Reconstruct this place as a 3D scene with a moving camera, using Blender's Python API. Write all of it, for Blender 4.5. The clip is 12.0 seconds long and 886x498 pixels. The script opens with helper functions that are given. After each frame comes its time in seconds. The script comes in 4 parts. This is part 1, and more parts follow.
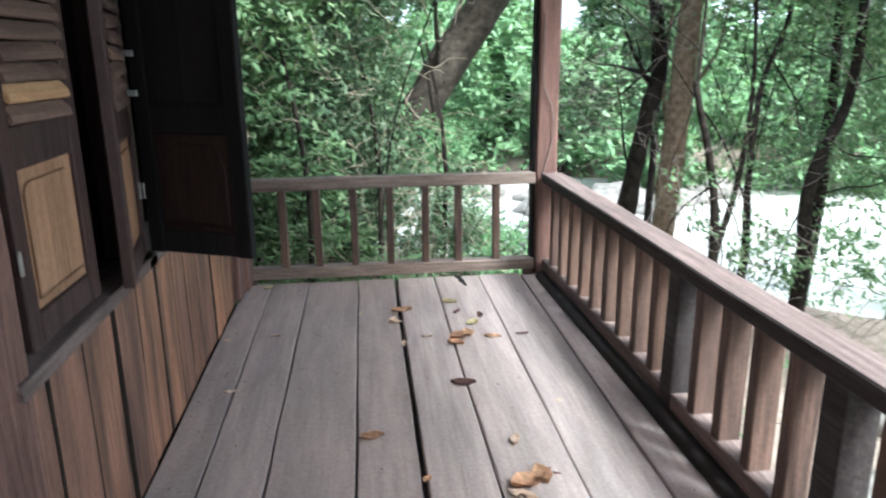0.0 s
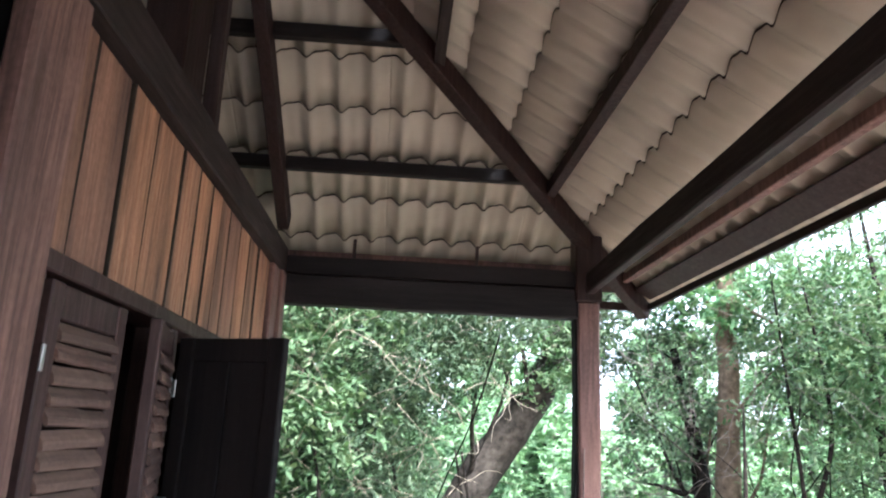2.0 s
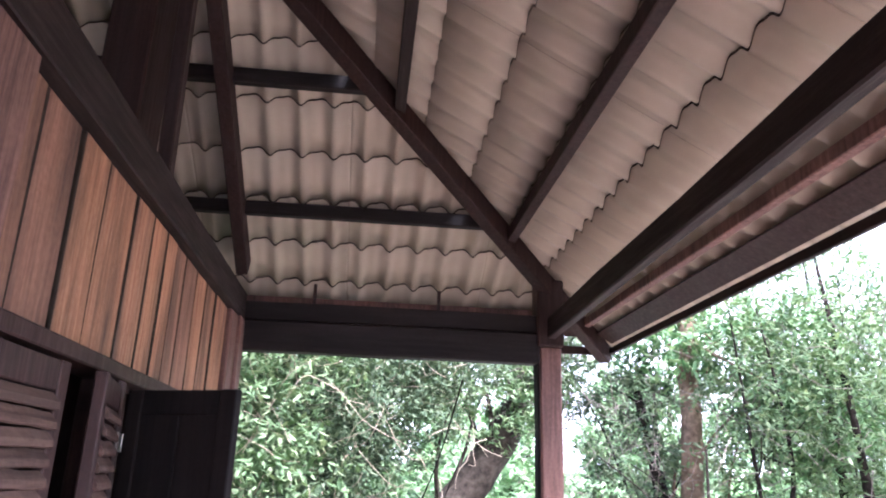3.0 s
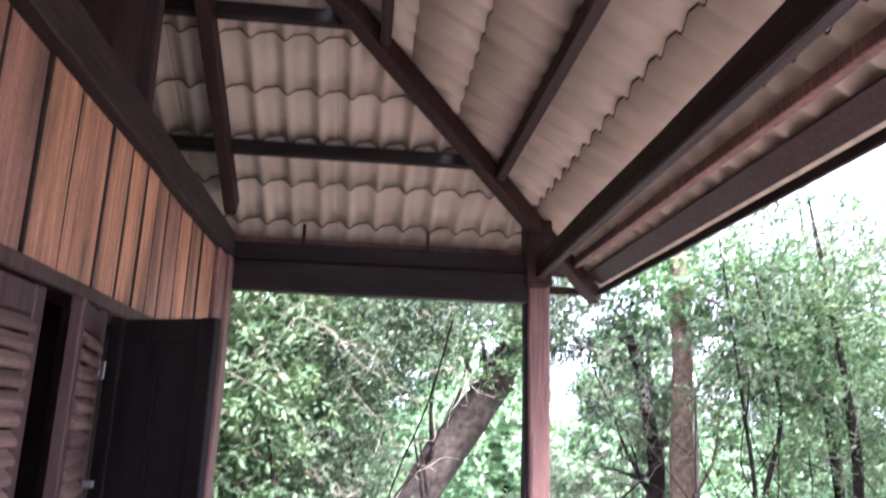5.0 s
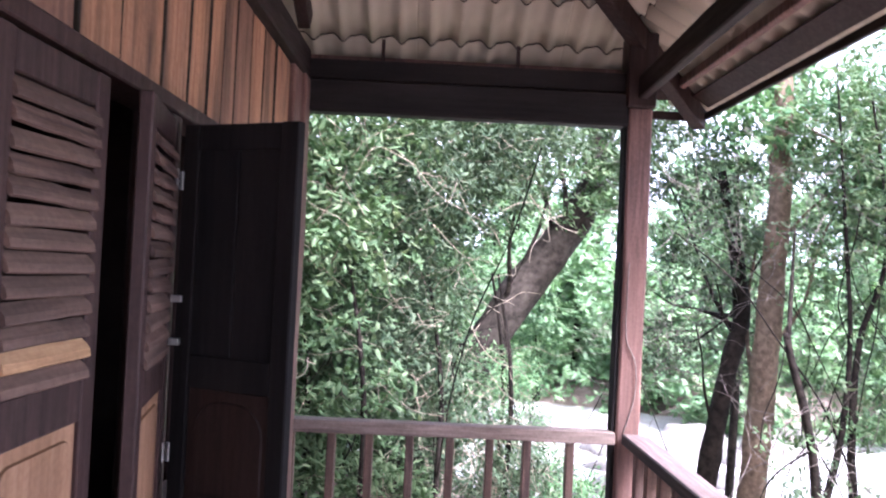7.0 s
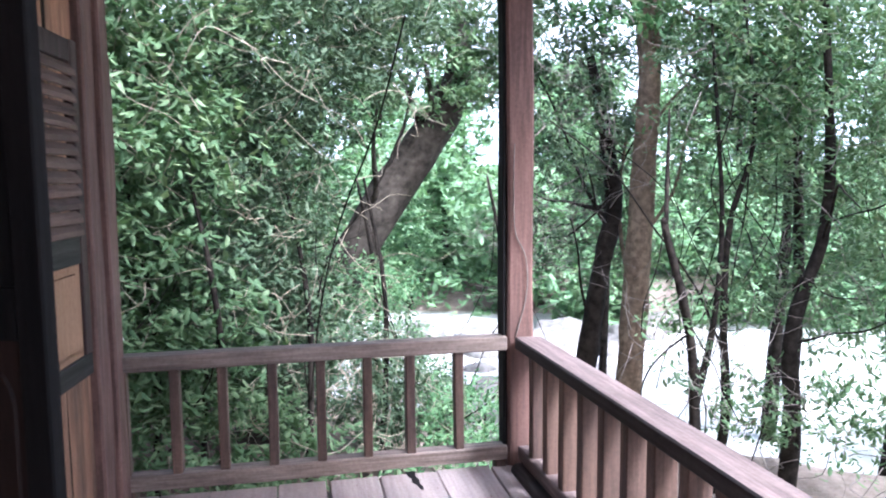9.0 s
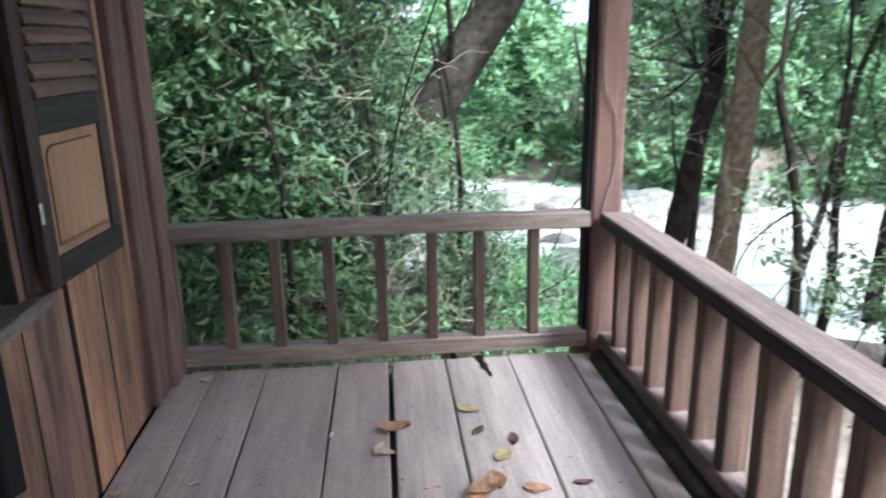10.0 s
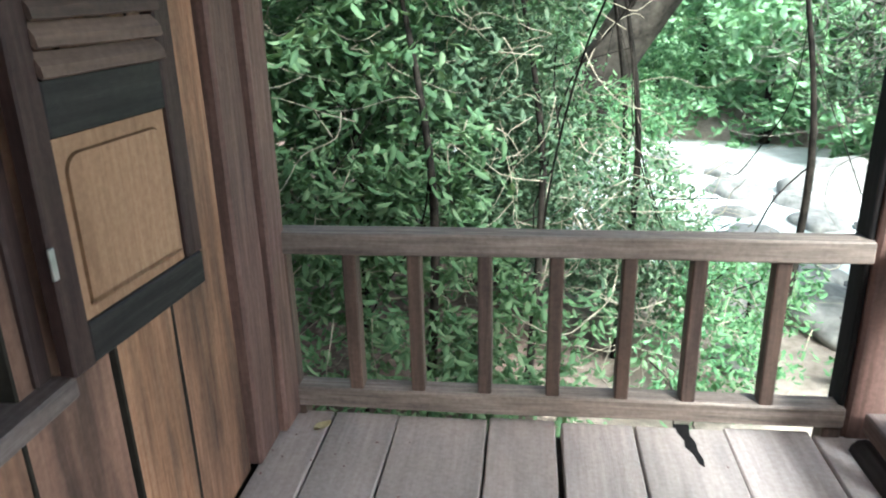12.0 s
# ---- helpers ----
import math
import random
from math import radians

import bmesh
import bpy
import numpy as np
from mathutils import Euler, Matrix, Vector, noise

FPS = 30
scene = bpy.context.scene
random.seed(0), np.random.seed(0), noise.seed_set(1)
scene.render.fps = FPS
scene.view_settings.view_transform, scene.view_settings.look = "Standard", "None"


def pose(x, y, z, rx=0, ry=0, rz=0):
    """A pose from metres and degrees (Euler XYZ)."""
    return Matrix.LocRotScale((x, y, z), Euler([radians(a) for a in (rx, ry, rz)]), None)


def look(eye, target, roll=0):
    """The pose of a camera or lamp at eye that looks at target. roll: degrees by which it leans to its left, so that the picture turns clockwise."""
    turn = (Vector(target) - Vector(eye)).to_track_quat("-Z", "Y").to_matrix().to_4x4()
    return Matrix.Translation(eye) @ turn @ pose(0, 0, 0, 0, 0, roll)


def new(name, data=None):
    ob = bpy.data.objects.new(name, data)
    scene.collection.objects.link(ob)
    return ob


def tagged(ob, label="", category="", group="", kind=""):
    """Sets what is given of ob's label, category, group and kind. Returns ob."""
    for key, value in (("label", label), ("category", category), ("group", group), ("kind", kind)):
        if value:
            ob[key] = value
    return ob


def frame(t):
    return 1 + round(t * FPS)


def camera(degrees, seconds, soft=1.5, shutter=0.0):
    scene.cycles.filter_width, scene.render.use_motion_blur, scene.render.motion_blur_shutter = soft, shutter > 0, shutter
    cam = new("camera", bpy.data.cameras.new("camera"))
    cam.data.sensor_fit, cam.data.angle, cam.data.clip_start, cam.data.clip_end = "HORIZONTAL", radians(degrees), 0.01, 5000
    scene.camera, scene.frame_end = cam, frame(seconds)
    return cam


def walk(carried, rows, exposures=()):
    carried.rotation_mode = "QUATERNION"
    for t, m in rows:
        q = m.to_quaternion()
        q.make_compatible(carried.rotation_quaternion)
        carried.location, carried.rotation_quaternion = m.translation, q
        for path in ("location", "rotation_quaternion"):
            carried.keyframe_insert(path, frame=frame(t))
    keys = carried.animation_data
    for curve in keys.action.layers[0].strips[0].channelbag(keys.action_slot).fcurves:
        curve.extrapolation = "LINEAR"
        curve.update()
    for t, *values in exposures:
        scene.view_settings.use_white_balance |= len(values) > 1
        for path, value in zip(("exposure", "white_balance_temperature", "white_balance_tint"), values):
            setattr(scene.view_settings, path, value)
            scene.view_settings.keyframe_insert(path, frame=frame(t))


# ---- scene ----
cam = camera(62.6, 12.0, soft=2.0, shutter=0.4)
PATH = [
    (0, (0.848, 0.753, 1.564), (1.05, 2.668, 1.024), -0.6),
    (0.5, (0.876, 0.81, 1.668), (0.928, 2.764, 1.244), -0.1),
    (1, (0.814, 0.789, 1.742), (0.846, 2.788, 1.743), 0.7),
    (1.5, (0.81, 0.799, 1.787), (0.851, 2.771, 2.121), 1.9),
    (2, (0.824, 0.809, 1.814), (0.926, 2.747, 2.3), 2.6),
    (2.5, (0.835, 0.817, 1.831), (0.986, 2.726, 2.41), 2.0),
    (2.7, (0.844, 0.812, 1.842), (1.011, 2.712, 2.444), 1.9),
    (4.5, (0.902, 0.821, 1.807), (1.125, 2.732, 2.352), 1.6),
    (5, (0.938, 0.823, 1.776), (1.131, 2.758, 2.243), 1.8),
    (5.5, (0.963, 0.852, 1.721), (1.037, 2.843, 1.889), 3.1),
    (6, (0.955, 0.881, 1.712), (0.952, 2.877, 1.837), 3.2),
    (6.5, (0.899, 1.028, 1.69), (0.891, 3.027, 1.76), 3.1),
    (7, (0.847, 1.156, 1.698), (0.872, 3.156, 1.736), 2.7),
    (7.5, (0.869, 1.278, 1.671), (1.024, 3.268, 1.545), 0.0),
    (7.7, (0.896, 1.34, 1.661), (1.066, 3.326, 1.497), -0.6),
    (9.5, (0.902, 2.062, 1.526), (1.338, 4.003, 1.313), -0.3),
    (10, (1.019, 2.292, 1.497), (1.179, 4.21, 0.953), -1.1),
    (10.5, (1.076, 2.587, 1.509), (1.065, 4.505, 0.941), 0.4),
    (11, (1.005, 2.793, 1.474), (0.88, 4.692, 0.861), 0.4),
    (11.5, (0.931, 3.059, 1.475), (0.735, 4.945, 0.836), -0.3),
    (12, (0.9, 3.26, 1.501), (0.669, 5.129, 0.829), -1.3),
]
walk(cam, [(t, look(eye, target, roll)) for t, eye, target, roll in PATH],
     [(0.0, 1.7, 5250, 0), (0.7, 1.85, 5150, -5), (1.5, 2.1, 5200, -3), (2.5, 2.6, 5300, 24), (4.5, 2.8, 5300, 31), (6.5, 2.4, 5300, 29), (7.5, 2.3, 5200, 29),
      (9.5, 1.7, 5000, 8), (10.0, 1.55, 5050, 2), (10.5, 1.62, 5050, -1), (12.0, 2.05, 5200, -6)])

# ---- world, sun, exposure ----
world = bpy.data.worlds.new("sky")
scene.world = world
world.use_nodes = True
wn = world.node_tree
sky = wn.nodes.new("ShaderNodeTexSky")
sky.sky_type = 'NISHITA'
sky.sun_disc = False
sky.sun_elevation = radians(53)
sky.sun_rotation = radians(147)
sky.dust_density = 9.0
sky.air_density = 1.0
sky.ozone_density = 0.6
wn.links.new(sky.outputs[0], wn.nodes["Background"].inputs[0])
wn.nodes["Background"].inputs[1].default_value = 0.15
sun_data = bpy.data.lights.new("sun", "SUN")
sun_data.energy = 3.3
sun_data.angle = radians(16)
sun_data.color = (1.0, 0.96, 0.9)
sun = new("sun", sun_data)
sun.matrix_world = look((17, -26, 42), (0, 0, 0))


# ---- materials ----
def nodes_of(name, rough=0.6):
    m = bpy.data.materials.new(name)
    m.use_nodes = True
    t = m.node_tree
    b = t.nodes["Principled BSDF"]
    b.inputs["Roughness"].default_value = rough
    b.inputs["Specular IOR Level"].default_value = 0.1 if rough > 0.8 else 0.25
    return m, t, b


def ramp(t, fac, stops):
    r = t.nodes.new("ShaderNodeValToRGB")
    els = r.color_ramp.elements
    while len(els) < len(stops):
        els.new(0.5)
    for e, (p, c) in zip(els, stops):
        e.position, e.color = p, (*c, 1)
    t.links.new(fac, r.inputs[0])
    return r.outputs[0]


def mixc(t, fac, a, b, mode='MIX'):
    n = t.nodes.new("ShaderNodeMix")
    n.data_type, n.blend_type = 'RGBA', mode
    for socket, v in ((n.inputs[0], fac), (n.inputs[6], a), (n.inputs[7], b)):
        if isinstance(v, bpy.types.NodeSocket):
            t.links.new(v, socket)
        elif isinstance(v, tuple):
            socket.default_value = (*v, 1)
        else:
            socket.default_value = v
    return n.outputs[2]


def noise_node(t, vec, scale, detail=4.0, rough=0.6):
    n = t.nodes.new("ShaderNodeTexNoise")
    n.inputs["Scale"].default_value = scale
    n.inputs["Detail"].default_value = detail
    n.inputs["Roughness"].default_value = rough
    t.links.new(vec, n.inputs["Vector"])
    return n.outputs[0]


def mapped(t, scale, shift=True):
    co = t.nodes.new("ShaderNodeTexCoord")
    mp = t.nodes.new("ShaderNodeMapping")
    mp.inputs["Scale"].default_value = scale
    src = co.outputs["Object"]
    rnd = None
    if shift:
        info = t.nodes.new("ShaderNodeObjectInfo")
        rnd = info.outputs["Random"]
        mul = t.nodes.new("ShaderNodeVectorMath")
        mul.operation = 'MULTIPLY_ADD'
        cmb = t.nodes.new("ShaderNodeCombineXYZ")
        for i in range(3):
            t.links.new(rnd, cmb.inputs[i])
        t.links.new(cmb.outputs[0], mul.inputs[0])
        mul.inputs[1].default_value = (37, 53, 71)
        t.links.new(src, mul.inputs[2])
        src = mul.outputs[0]
    t.links.new(src, mp.inputs["Vector"])
    return mp.outputs[0], src, rnd


def bump(t, b, height, strength, distance=0.01):
    n = t.nodes.new("ShaderNodeBump")
    n.inputs["Strength"].default_value = strength
    n.inputs["Distance"].default_value = distance
    t.links.new(height, n.inputs["Height"])
    t.links.new(n.outputs[0], b.inputs["Normal"])


def wood(name, axis, dark, mid, light, alt, alt_amount=0.6, stain=0.5, rough=0.6, stain_col=(0.03, 0.022, 0.02)):
    """Grained wood along an axis; whole pieces vary between mid and alt."""
    m, t, b = nodes_of(name, rough)
    s = [16, 16, 16]
    s[axis] = 0.9
    vec, src, rnd = mapped(t, s)
    g = noise_node(t, vec, 3.0, 8, 0.65)
    base = ramp(t, g, [(0.28, dark), (0.5, mid), (0.72, light)])
    wide = [5, 5, 5]
    wide[axis] = 0.7
    mp2 = t.nodes.new("ShaderNodeMapping")
    mp2.inputs["Scale"].default_value = wide
    t.links.new(src, mp2.inputs["Vector"])
    st = noise_node(t, mp2.outputs[0], 1.3, 4, 0.6)
    stf = ramp(t, st, [(0.4, (0, 0, 0)), (0.66, (stain, stain, stain))])
    rr = ramp(t, rnd, [(0.0, (0, 0, 0)), (1.0, (alt_amount, alt_amount, alt_amount))])
    c = mixc(t, rr, base, alt)
    c = mixc(t, 0.45, c, mixc(t, 1.0, c, base, 'OVERLAY'))
    c = mixc(t, stf, c, stain_col)
    fine = noise_node(t, src, 60, 3)
    c = mixc(t, 0.18, c, ramp(t, fine, [(0.3, (0.0, 0.0, 0.0)), (0.7, (1, 1, 1))]), 'SOFT_LIGHT')
    t.links.new(c, b.inputs["Base Color"])
    rg = ramp(t, g, [(0.2, (rough + 0.15,) * 3), (0.8, (rough - 0.1,) * 3)])
    t.links.new(rg, b.inputs["Roughness"])
    bump(t, b, g, 0.35, 0.006)
    return m


def plain(name, col, var=0.3, scale=8.0, rough=0.6, metal=0.0, bump_s=0.15):
    m, t, b = nodes_of(name, rough)
    vec, src, rnd = mapped(t, (1, 1, 1))
    n1 = noise_node(t, vec, scale, 6)
    n2 = noise_node(t, vec, scale * 0.15, 3)
    lo = tuple(v * (1 - var) for v in col)
    hi = tuple(min(1, v * (1 + var)) for v in col)
    c = ramp(t, n1, [(0.3, lo), (0.7, hi)])
    c = mixc(t, ramp(t, n2, [(0.4, (0, 0, 0)), (0.7, (0.5, 0.5, 0.5))]), c, lo)
    t.links.new(c, b.inputs["Base Color"])
    b.inputs["Metallic"].default_value = metal
    bump(t, b, n1, bump_s, 0.01)
    return m


def leafy(name, c1, c2, c3, shine=0.62):
    m, t, b = nodes_of(name, shine)
    geo = t.nodes.new("ShaderNodeNewGeometry")
    co = t.nodes.new("ShaderNodeTexCoord")
    col = ramp(t, geo.outputs["Random Per Island"], [(0.0, c1), (0.55, c2), (1.0, c3)])
    big = noise_node(t, co.outputs["Object"], 0.8, 2)
    col = mixc(t, ramp(t, big, [(0.35, (0, 0, 0)), (0.7, (0.3, 0.3, 0.3))]), col, c1)
    t.links.new(col, b.inputs["Base Color"])
    tr = t.nodes.new("ShaderNodeBsdfTranslucent")
    bright = mixc(t, 1.0, col, (1.0, 1.0, 0.7), 'MULTIPLY')
    t.links.new(bright, tr.inputs[0])
    mx = t.nodes.new("ShaderNodeMixShader")
    mx.inputs[0].default_value = 0.35
    out = t.nodes["Material Output"]
    t.links.new(b.outputs[0], mx.inputs[1])
    t.links.new(tr.outputs[0], mx.inputs[2])
    t.links.new(mx.outputs[0], out.inputs["Surface"])
    return m


DECK = wood("deck_wood", 1, (0.38, 0.325, 0.305), (0.45, 0.392, 0.37), (0.51, 0.45, 0.43), (0.38, 0.32, 0.298), 0.9, 0.55, 0.62, (0.16, 0.14, 0.135))
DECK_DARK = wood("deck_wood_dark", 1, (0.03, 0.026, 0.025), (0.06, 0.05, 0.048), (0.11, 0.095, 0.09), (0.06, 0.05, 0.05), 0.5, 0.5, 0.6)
BOARD = wood("wall_board_wood", 2, (0.32, 0.18, 0.11), (0.48, 0.29, 0.18), (0.6, 0.39, 0.26), (0.25, 0.165, 0.14), 0.95, 0.8, 0.55)
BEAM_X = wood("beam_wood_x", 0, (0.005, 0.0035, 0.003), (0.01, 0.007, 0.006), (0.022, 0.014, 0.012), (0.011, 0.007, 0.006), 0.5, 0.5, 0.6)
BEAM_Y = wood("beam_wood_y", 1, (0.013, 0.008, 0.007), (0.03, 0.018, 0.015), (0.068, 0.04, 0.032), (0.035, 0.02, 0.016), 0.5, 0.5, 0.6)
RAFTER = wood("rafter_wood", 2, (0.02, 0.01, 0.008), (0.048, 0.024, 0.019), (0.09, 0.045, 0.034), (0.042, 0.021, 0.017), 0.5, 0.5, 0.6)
POST = wood("post_wood", 2, (0.11, 0.064, 0.052), (0.23, 0.142, 0.116), (0.34, 0.22, 0.185), (0.23, 0.142, 0.118), 0.5, 0.5, 0.55)
RAIL_X = wood("rail_wood_x", 0, (0.16, 0.125, 0.105), (0.29, 0.235, 0.2), (0.42, 0.355, 0.315), (0.3, 0.24, 0.205), 0.5, 0.45, 0.55)
RAIL_Y = wood("rail_wood_y", 1, (0.13, 0.095, 0.085), (0.24, 0.19, 0.172), (0.36, 0.295, 0.275), (0.24, 0.185, 0.165), 0.5, 0.45, 0.55)
BALUSTER = wood("baluster_wood", 2, (0.07, 0.045, 0.036), (0.16, 0.11, 0.09), (0.29, 0.2, 0.16), (0.2, 0.13, 0.095), 0.9, 0.6, 0.55)
STILE = wood("shutter_frame_wood", 2, (0.04, 0.022, 0.02), (0.085, 0.05, 0.044), (0.14, 0.085, 0.075), (0.095, 0.052, 0.044), 0.5, 0.4, 0.5)
RAIL_BLACK = wood("blackened_rail_wood", 1, (0.018, 0.015, 0.014), (0.04, 0.034, 0.032), (0.072, 0.06, 0.057), (0.042, 0.035, 0.033), 0.4, 0.4, 0.5)
SLAT = wood("louver_wood", 1, (0.085, 0.052, 0.042), (0.19, 0.125, 0.1), (0.31, 0.215, 0.175), (0.26, 0.18, 0.14), 0.8, 0.5, 0.6)
SLAT_PALE = wood("pale_louver_wood", 1, (0.32, 0.2, 0.11), (0.48, 0.33, 0.2), (0.6, 0.44, 0.29), (0.5, 0.34, 0.2), 0.3, 0.1, 0.5)
PANEL = wood("panel_wood", 2, (0.33, 0.205, 0.13), (0.41, 0.27, 0.175), (0.48, 0.33, 0.225), (0.39, 0.25, 0.16), 0.4, 0.4, 0.5, (0.12, 0.06, 0.03))
# shaded copies of shutter frame and panel wood: deep shade put into the colour
SHADE_BLACK = wood("shaded_black_wood", 2, (0.004, 0.0035, 0.0035), (0.006, 0.005, 0.005), (0.01, 0.008, 0.008), (0.007, 0.006, 0.006), 0.5, 0.3, 0.8)
SHADE_PANEL = wood("shaded_panel_wood", 2, (0.018, 0.01, 0.008), (0.03, 0.015, 0.011), (0.042, 0.022, 0.016), (0.03, 0.016, 0.012), 0.3, 0.2, 0.6)
# brown-black for the panel groove: the recess's shade as a colour
GROOVE = plain("groove_shade", (0.13, 0.065, 0.03), 0.4, 30, 0.8)
METAL = plain("steel", (0.55, 0.53, 0.5), 0.2, 40, 0.4, 0.8)
SHEET = plain("cream_roof_sheet", (0.42, 0.376, 0.288), 0.1, 3.0, 0.55, 0.0, 0.03)
# lap shadow of the roof sheets put into a colour; wall board edges share it
SHEET_EDGE = plain("dark_joint_edge", (0.035, 0.027, 0.02), 0.4, 20, 0.8)
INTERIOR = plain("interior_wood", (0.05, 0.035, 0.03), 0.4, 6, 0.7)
BARK = plain("bark_brown", (0.17, 0.125, 0.085), 0.55, 14, 0.85, 0, 0.8)
BARK_GREY = plain("bark_grey", (0.06, 0.05, 0.04), 0.7, 9, 0.9, 0, 1.0)
BARK_DARK = plain("bark_dark", (0.024, 0.019, 0.015), 0.8, 12, 0.9, 0, 0.9)
TWIG = plain("pale_twig", (0.34, 0.29, 0.21), 0.4, 20, 0.8)
DRYTWIG = plain("grey_twig", (0.2, 0.17, 0.145), 0.4, 20, 0.8)
STONE = plain("river_stone", (0.2, 0.185, 0.165), 0.5, 5, 0.75, 0, 0.5)
DRY = plain("dry_leaf", (0.62, 0.39, 0.24), 0.45, 30, 0.6)
DRY_PALE = plain("pale_dry_leaf", (0.74, 0.58, 0.45), 0.3, 30, 0.6)
DRY_YELLOW = plain("yellow_leaf", (0.62, 0.53, 0.3), 0.3, 30, 0.6)
DRY_DARK = plain("dark_dry_leaf", (0.2, 0.11, 0.095), 0.4, 30, 0.6)
LEAF_MID = leafy("leaf_mid", (0.07, 0.128, 0.055), (0.13, 0.205, 0.095), (0.23, 0.3, 0.165))
LEAF_DARK = leafy("leaf_dark", (0.05, 0.085, 0.045), (0.095, 0.142, 0.078), (0.165, 0.21, 0.125))
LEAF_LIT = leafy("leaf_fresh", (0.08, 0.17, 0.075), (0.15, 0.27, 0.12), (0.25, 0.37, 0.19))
# far leaves paler: strong light and haze over the far bank put into their colour
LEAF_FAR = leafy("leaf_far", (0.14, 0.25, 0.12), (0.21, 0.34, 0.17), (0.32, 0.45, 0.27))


def ground_material():
    m, t, b = nodes_of("forest_floor", 0.9)
    co = t.nodes.new("ShaderNodeTexCoord")
    n1 = noise_node(t, co.outputs["Object"], 7, 8, 0.7)
    n2 = noise_node(t, co.outputs["Object"], 0.5, 4)
    litter = ramp(t, n1, [(0.3, (0.05, 0.035, 0.03)), (0.5, (0.13, 0.09, 0.07)), (0.7, (0.26, 0.19, 0.15))])
    sand = ramp(t, n1, [(0.3, (0.17, 0.135, 0.105)), (0.7, (0.33, 0.27, 0.225))])
    xyz = t.nodes.new("ShaderNodeSeparateXYZ")
    t.links.new(co.outputs["Object"], xyz.inputs[0])
    add = t.nodes.new("ShaderNodeMath")
    add.operation = 'MULTIPLY_ADD'
    t.links.new(n2, add.inputs[0])
    add.inputs[1].default_value = 6
    t.links.new(xyz.outputs[0], add.inputs[2])
    low = t.nodes.new("ShaderNodeMapRange")
    low.inputs[1].default_value, low.inputs[2].default_value = -1.2, -1.55
    t.links.new(xyz.outputs[2], low.inputs[0])
    both = t.nodes.new("ShaderNodeMath")
    both.operation = 'MULTIPLY'
    t.links.new(low.outputs[0], both.inputs[1])
    mr = t.nodes.new("ShaderNodeMapRange")
    mr.inputs[1].default_value, mr.inputs[2].default_value = 3.2, 5.5
    t.links.new(add.outputs[0], mr.inputs[0])
    t.links.new(mr.outputs[0], both.inputs[0])
    away = t.nodes.new("ShaderNodeMapRange")
    away.inputs[1].default_value, away.inputs[2].default_value = 18.0, 22.0
    t.links.new(xyz.outputs[1], away.inputs[0])
    litter = mixc(t, away.outputs[0], litter, ramp(t, n1, [(0.3, (0.04, 0.09, 0.03)), (0.7, (0.13, 0.22, 0.07))]))
    c = mixc(t, both.outputs[0], litter, sand)
    t.links.new(c, b.inputs["Base Color"])
    bump(t, b, n1, 0.8, 0.05)
    return m


def water_material():
    m, t, b = nodes_of("river_water", 0.12)
    co = t.nodes.new("ShaderNodeTexCoord")
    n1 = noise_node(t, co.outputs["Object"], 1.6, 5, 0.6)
    # pale base colour carries the bright sky reflection
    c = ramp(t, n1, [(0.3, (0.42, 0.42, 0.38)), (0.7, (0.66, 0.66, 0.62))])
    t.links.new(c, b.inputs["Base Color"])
    b.inputs["IOR"].default_value = 1.33
    b.inputs["Specular IOR Level"].default_value = 0.5
    bump(t, b, n1, 0.25, 0.1)
    return m


GROUND = ground_material()
WATER = water_material()


# ---- building helpers ----
def mesh_ob(name, bm, material, smooth=False):
    me = bpy.data.meshes.new(name)
    bm.normal_update()
    bm.to_mesh(me)
    bm.free()
    me.materials.append(material)
    if smooth:
        for p in me.polygons:
            p.use_smooth = True
    return new(name, me)


def part(name, bm, material, parent, label="", smooth=False):
    ob = mesh_ob(name, bm, material, smooth)
    ob.parent = parent
    if label:
        tagged(ob, label)
    return ob


def anchor(name, loc=(0, 0, 0), rz=0.0):
    e = new(name)
    e.matrix_basis = pose(*loc, 0, 0, rz)
    return e


def box(a, b, bevel=0.004, wob=0.0):
    """A box from corner a to corner b with worn edges."""
    bm = bmesh.new()
    bmesh.ops.create_cube(bm, size=1)
    for v in bm.verts:
        v.co = Vector([(a[i] + b[i]) / 2 + v.co[i] * (b[i] - a[i]) for i in range(3)])
    if bevel:
        bmesh.ops.bevel(bm, geom=bm.edges[:], offset=bevel, segments=1, affect='EDGES', clamp_overlap=True)
    if wob:
        for v in bm.verts:
            v.co += Vector([random.uniform(-wob, wob) for _ in range(3)])
    return bm


def long_box(a, b, axis, cuts, wob, bevel=0.005):
    """A long timber whose edges wander a little."""
    bm = bmesh.new()
    bmesh.ops.create_cube(bm, size=1)
    for v in bm.verts:
        v.co = Vector([(a[i] + b[i]) / 2 + v.co[i] * (b[i] - a[i]) for i in range(3)])
    bmesh.ops.bevel(bm, geom=bm.edges[:], offset=bevel, segments=1, affect='EDGES', clamp_overlap=True)
    n = Vector((0, 0, 0))
    n[axis] = 1
    for i in range(1, cuts):
        p = Vector(a)
        p[axis] = a[axis] + (b[axis] - a[axis]) * i / cuts
        bmesh.ops.bisect_plane(bm, geom=bm.verts[:] + bm.edges[:] + bm.faces[:], plane_co=p, plane_no=n)
    s = random.uniform(0, 100)
    for v in bm.verts:
        q = v.co.copy()
        for k in range(3):
            if k != axis:
                v.co[k] += wob * noise.noise((q[axis] * 1.7 + s + k * 9, q[(axis + 1) % 3] * 6, q[(axis + 2) % 3] * 6))
    return bm


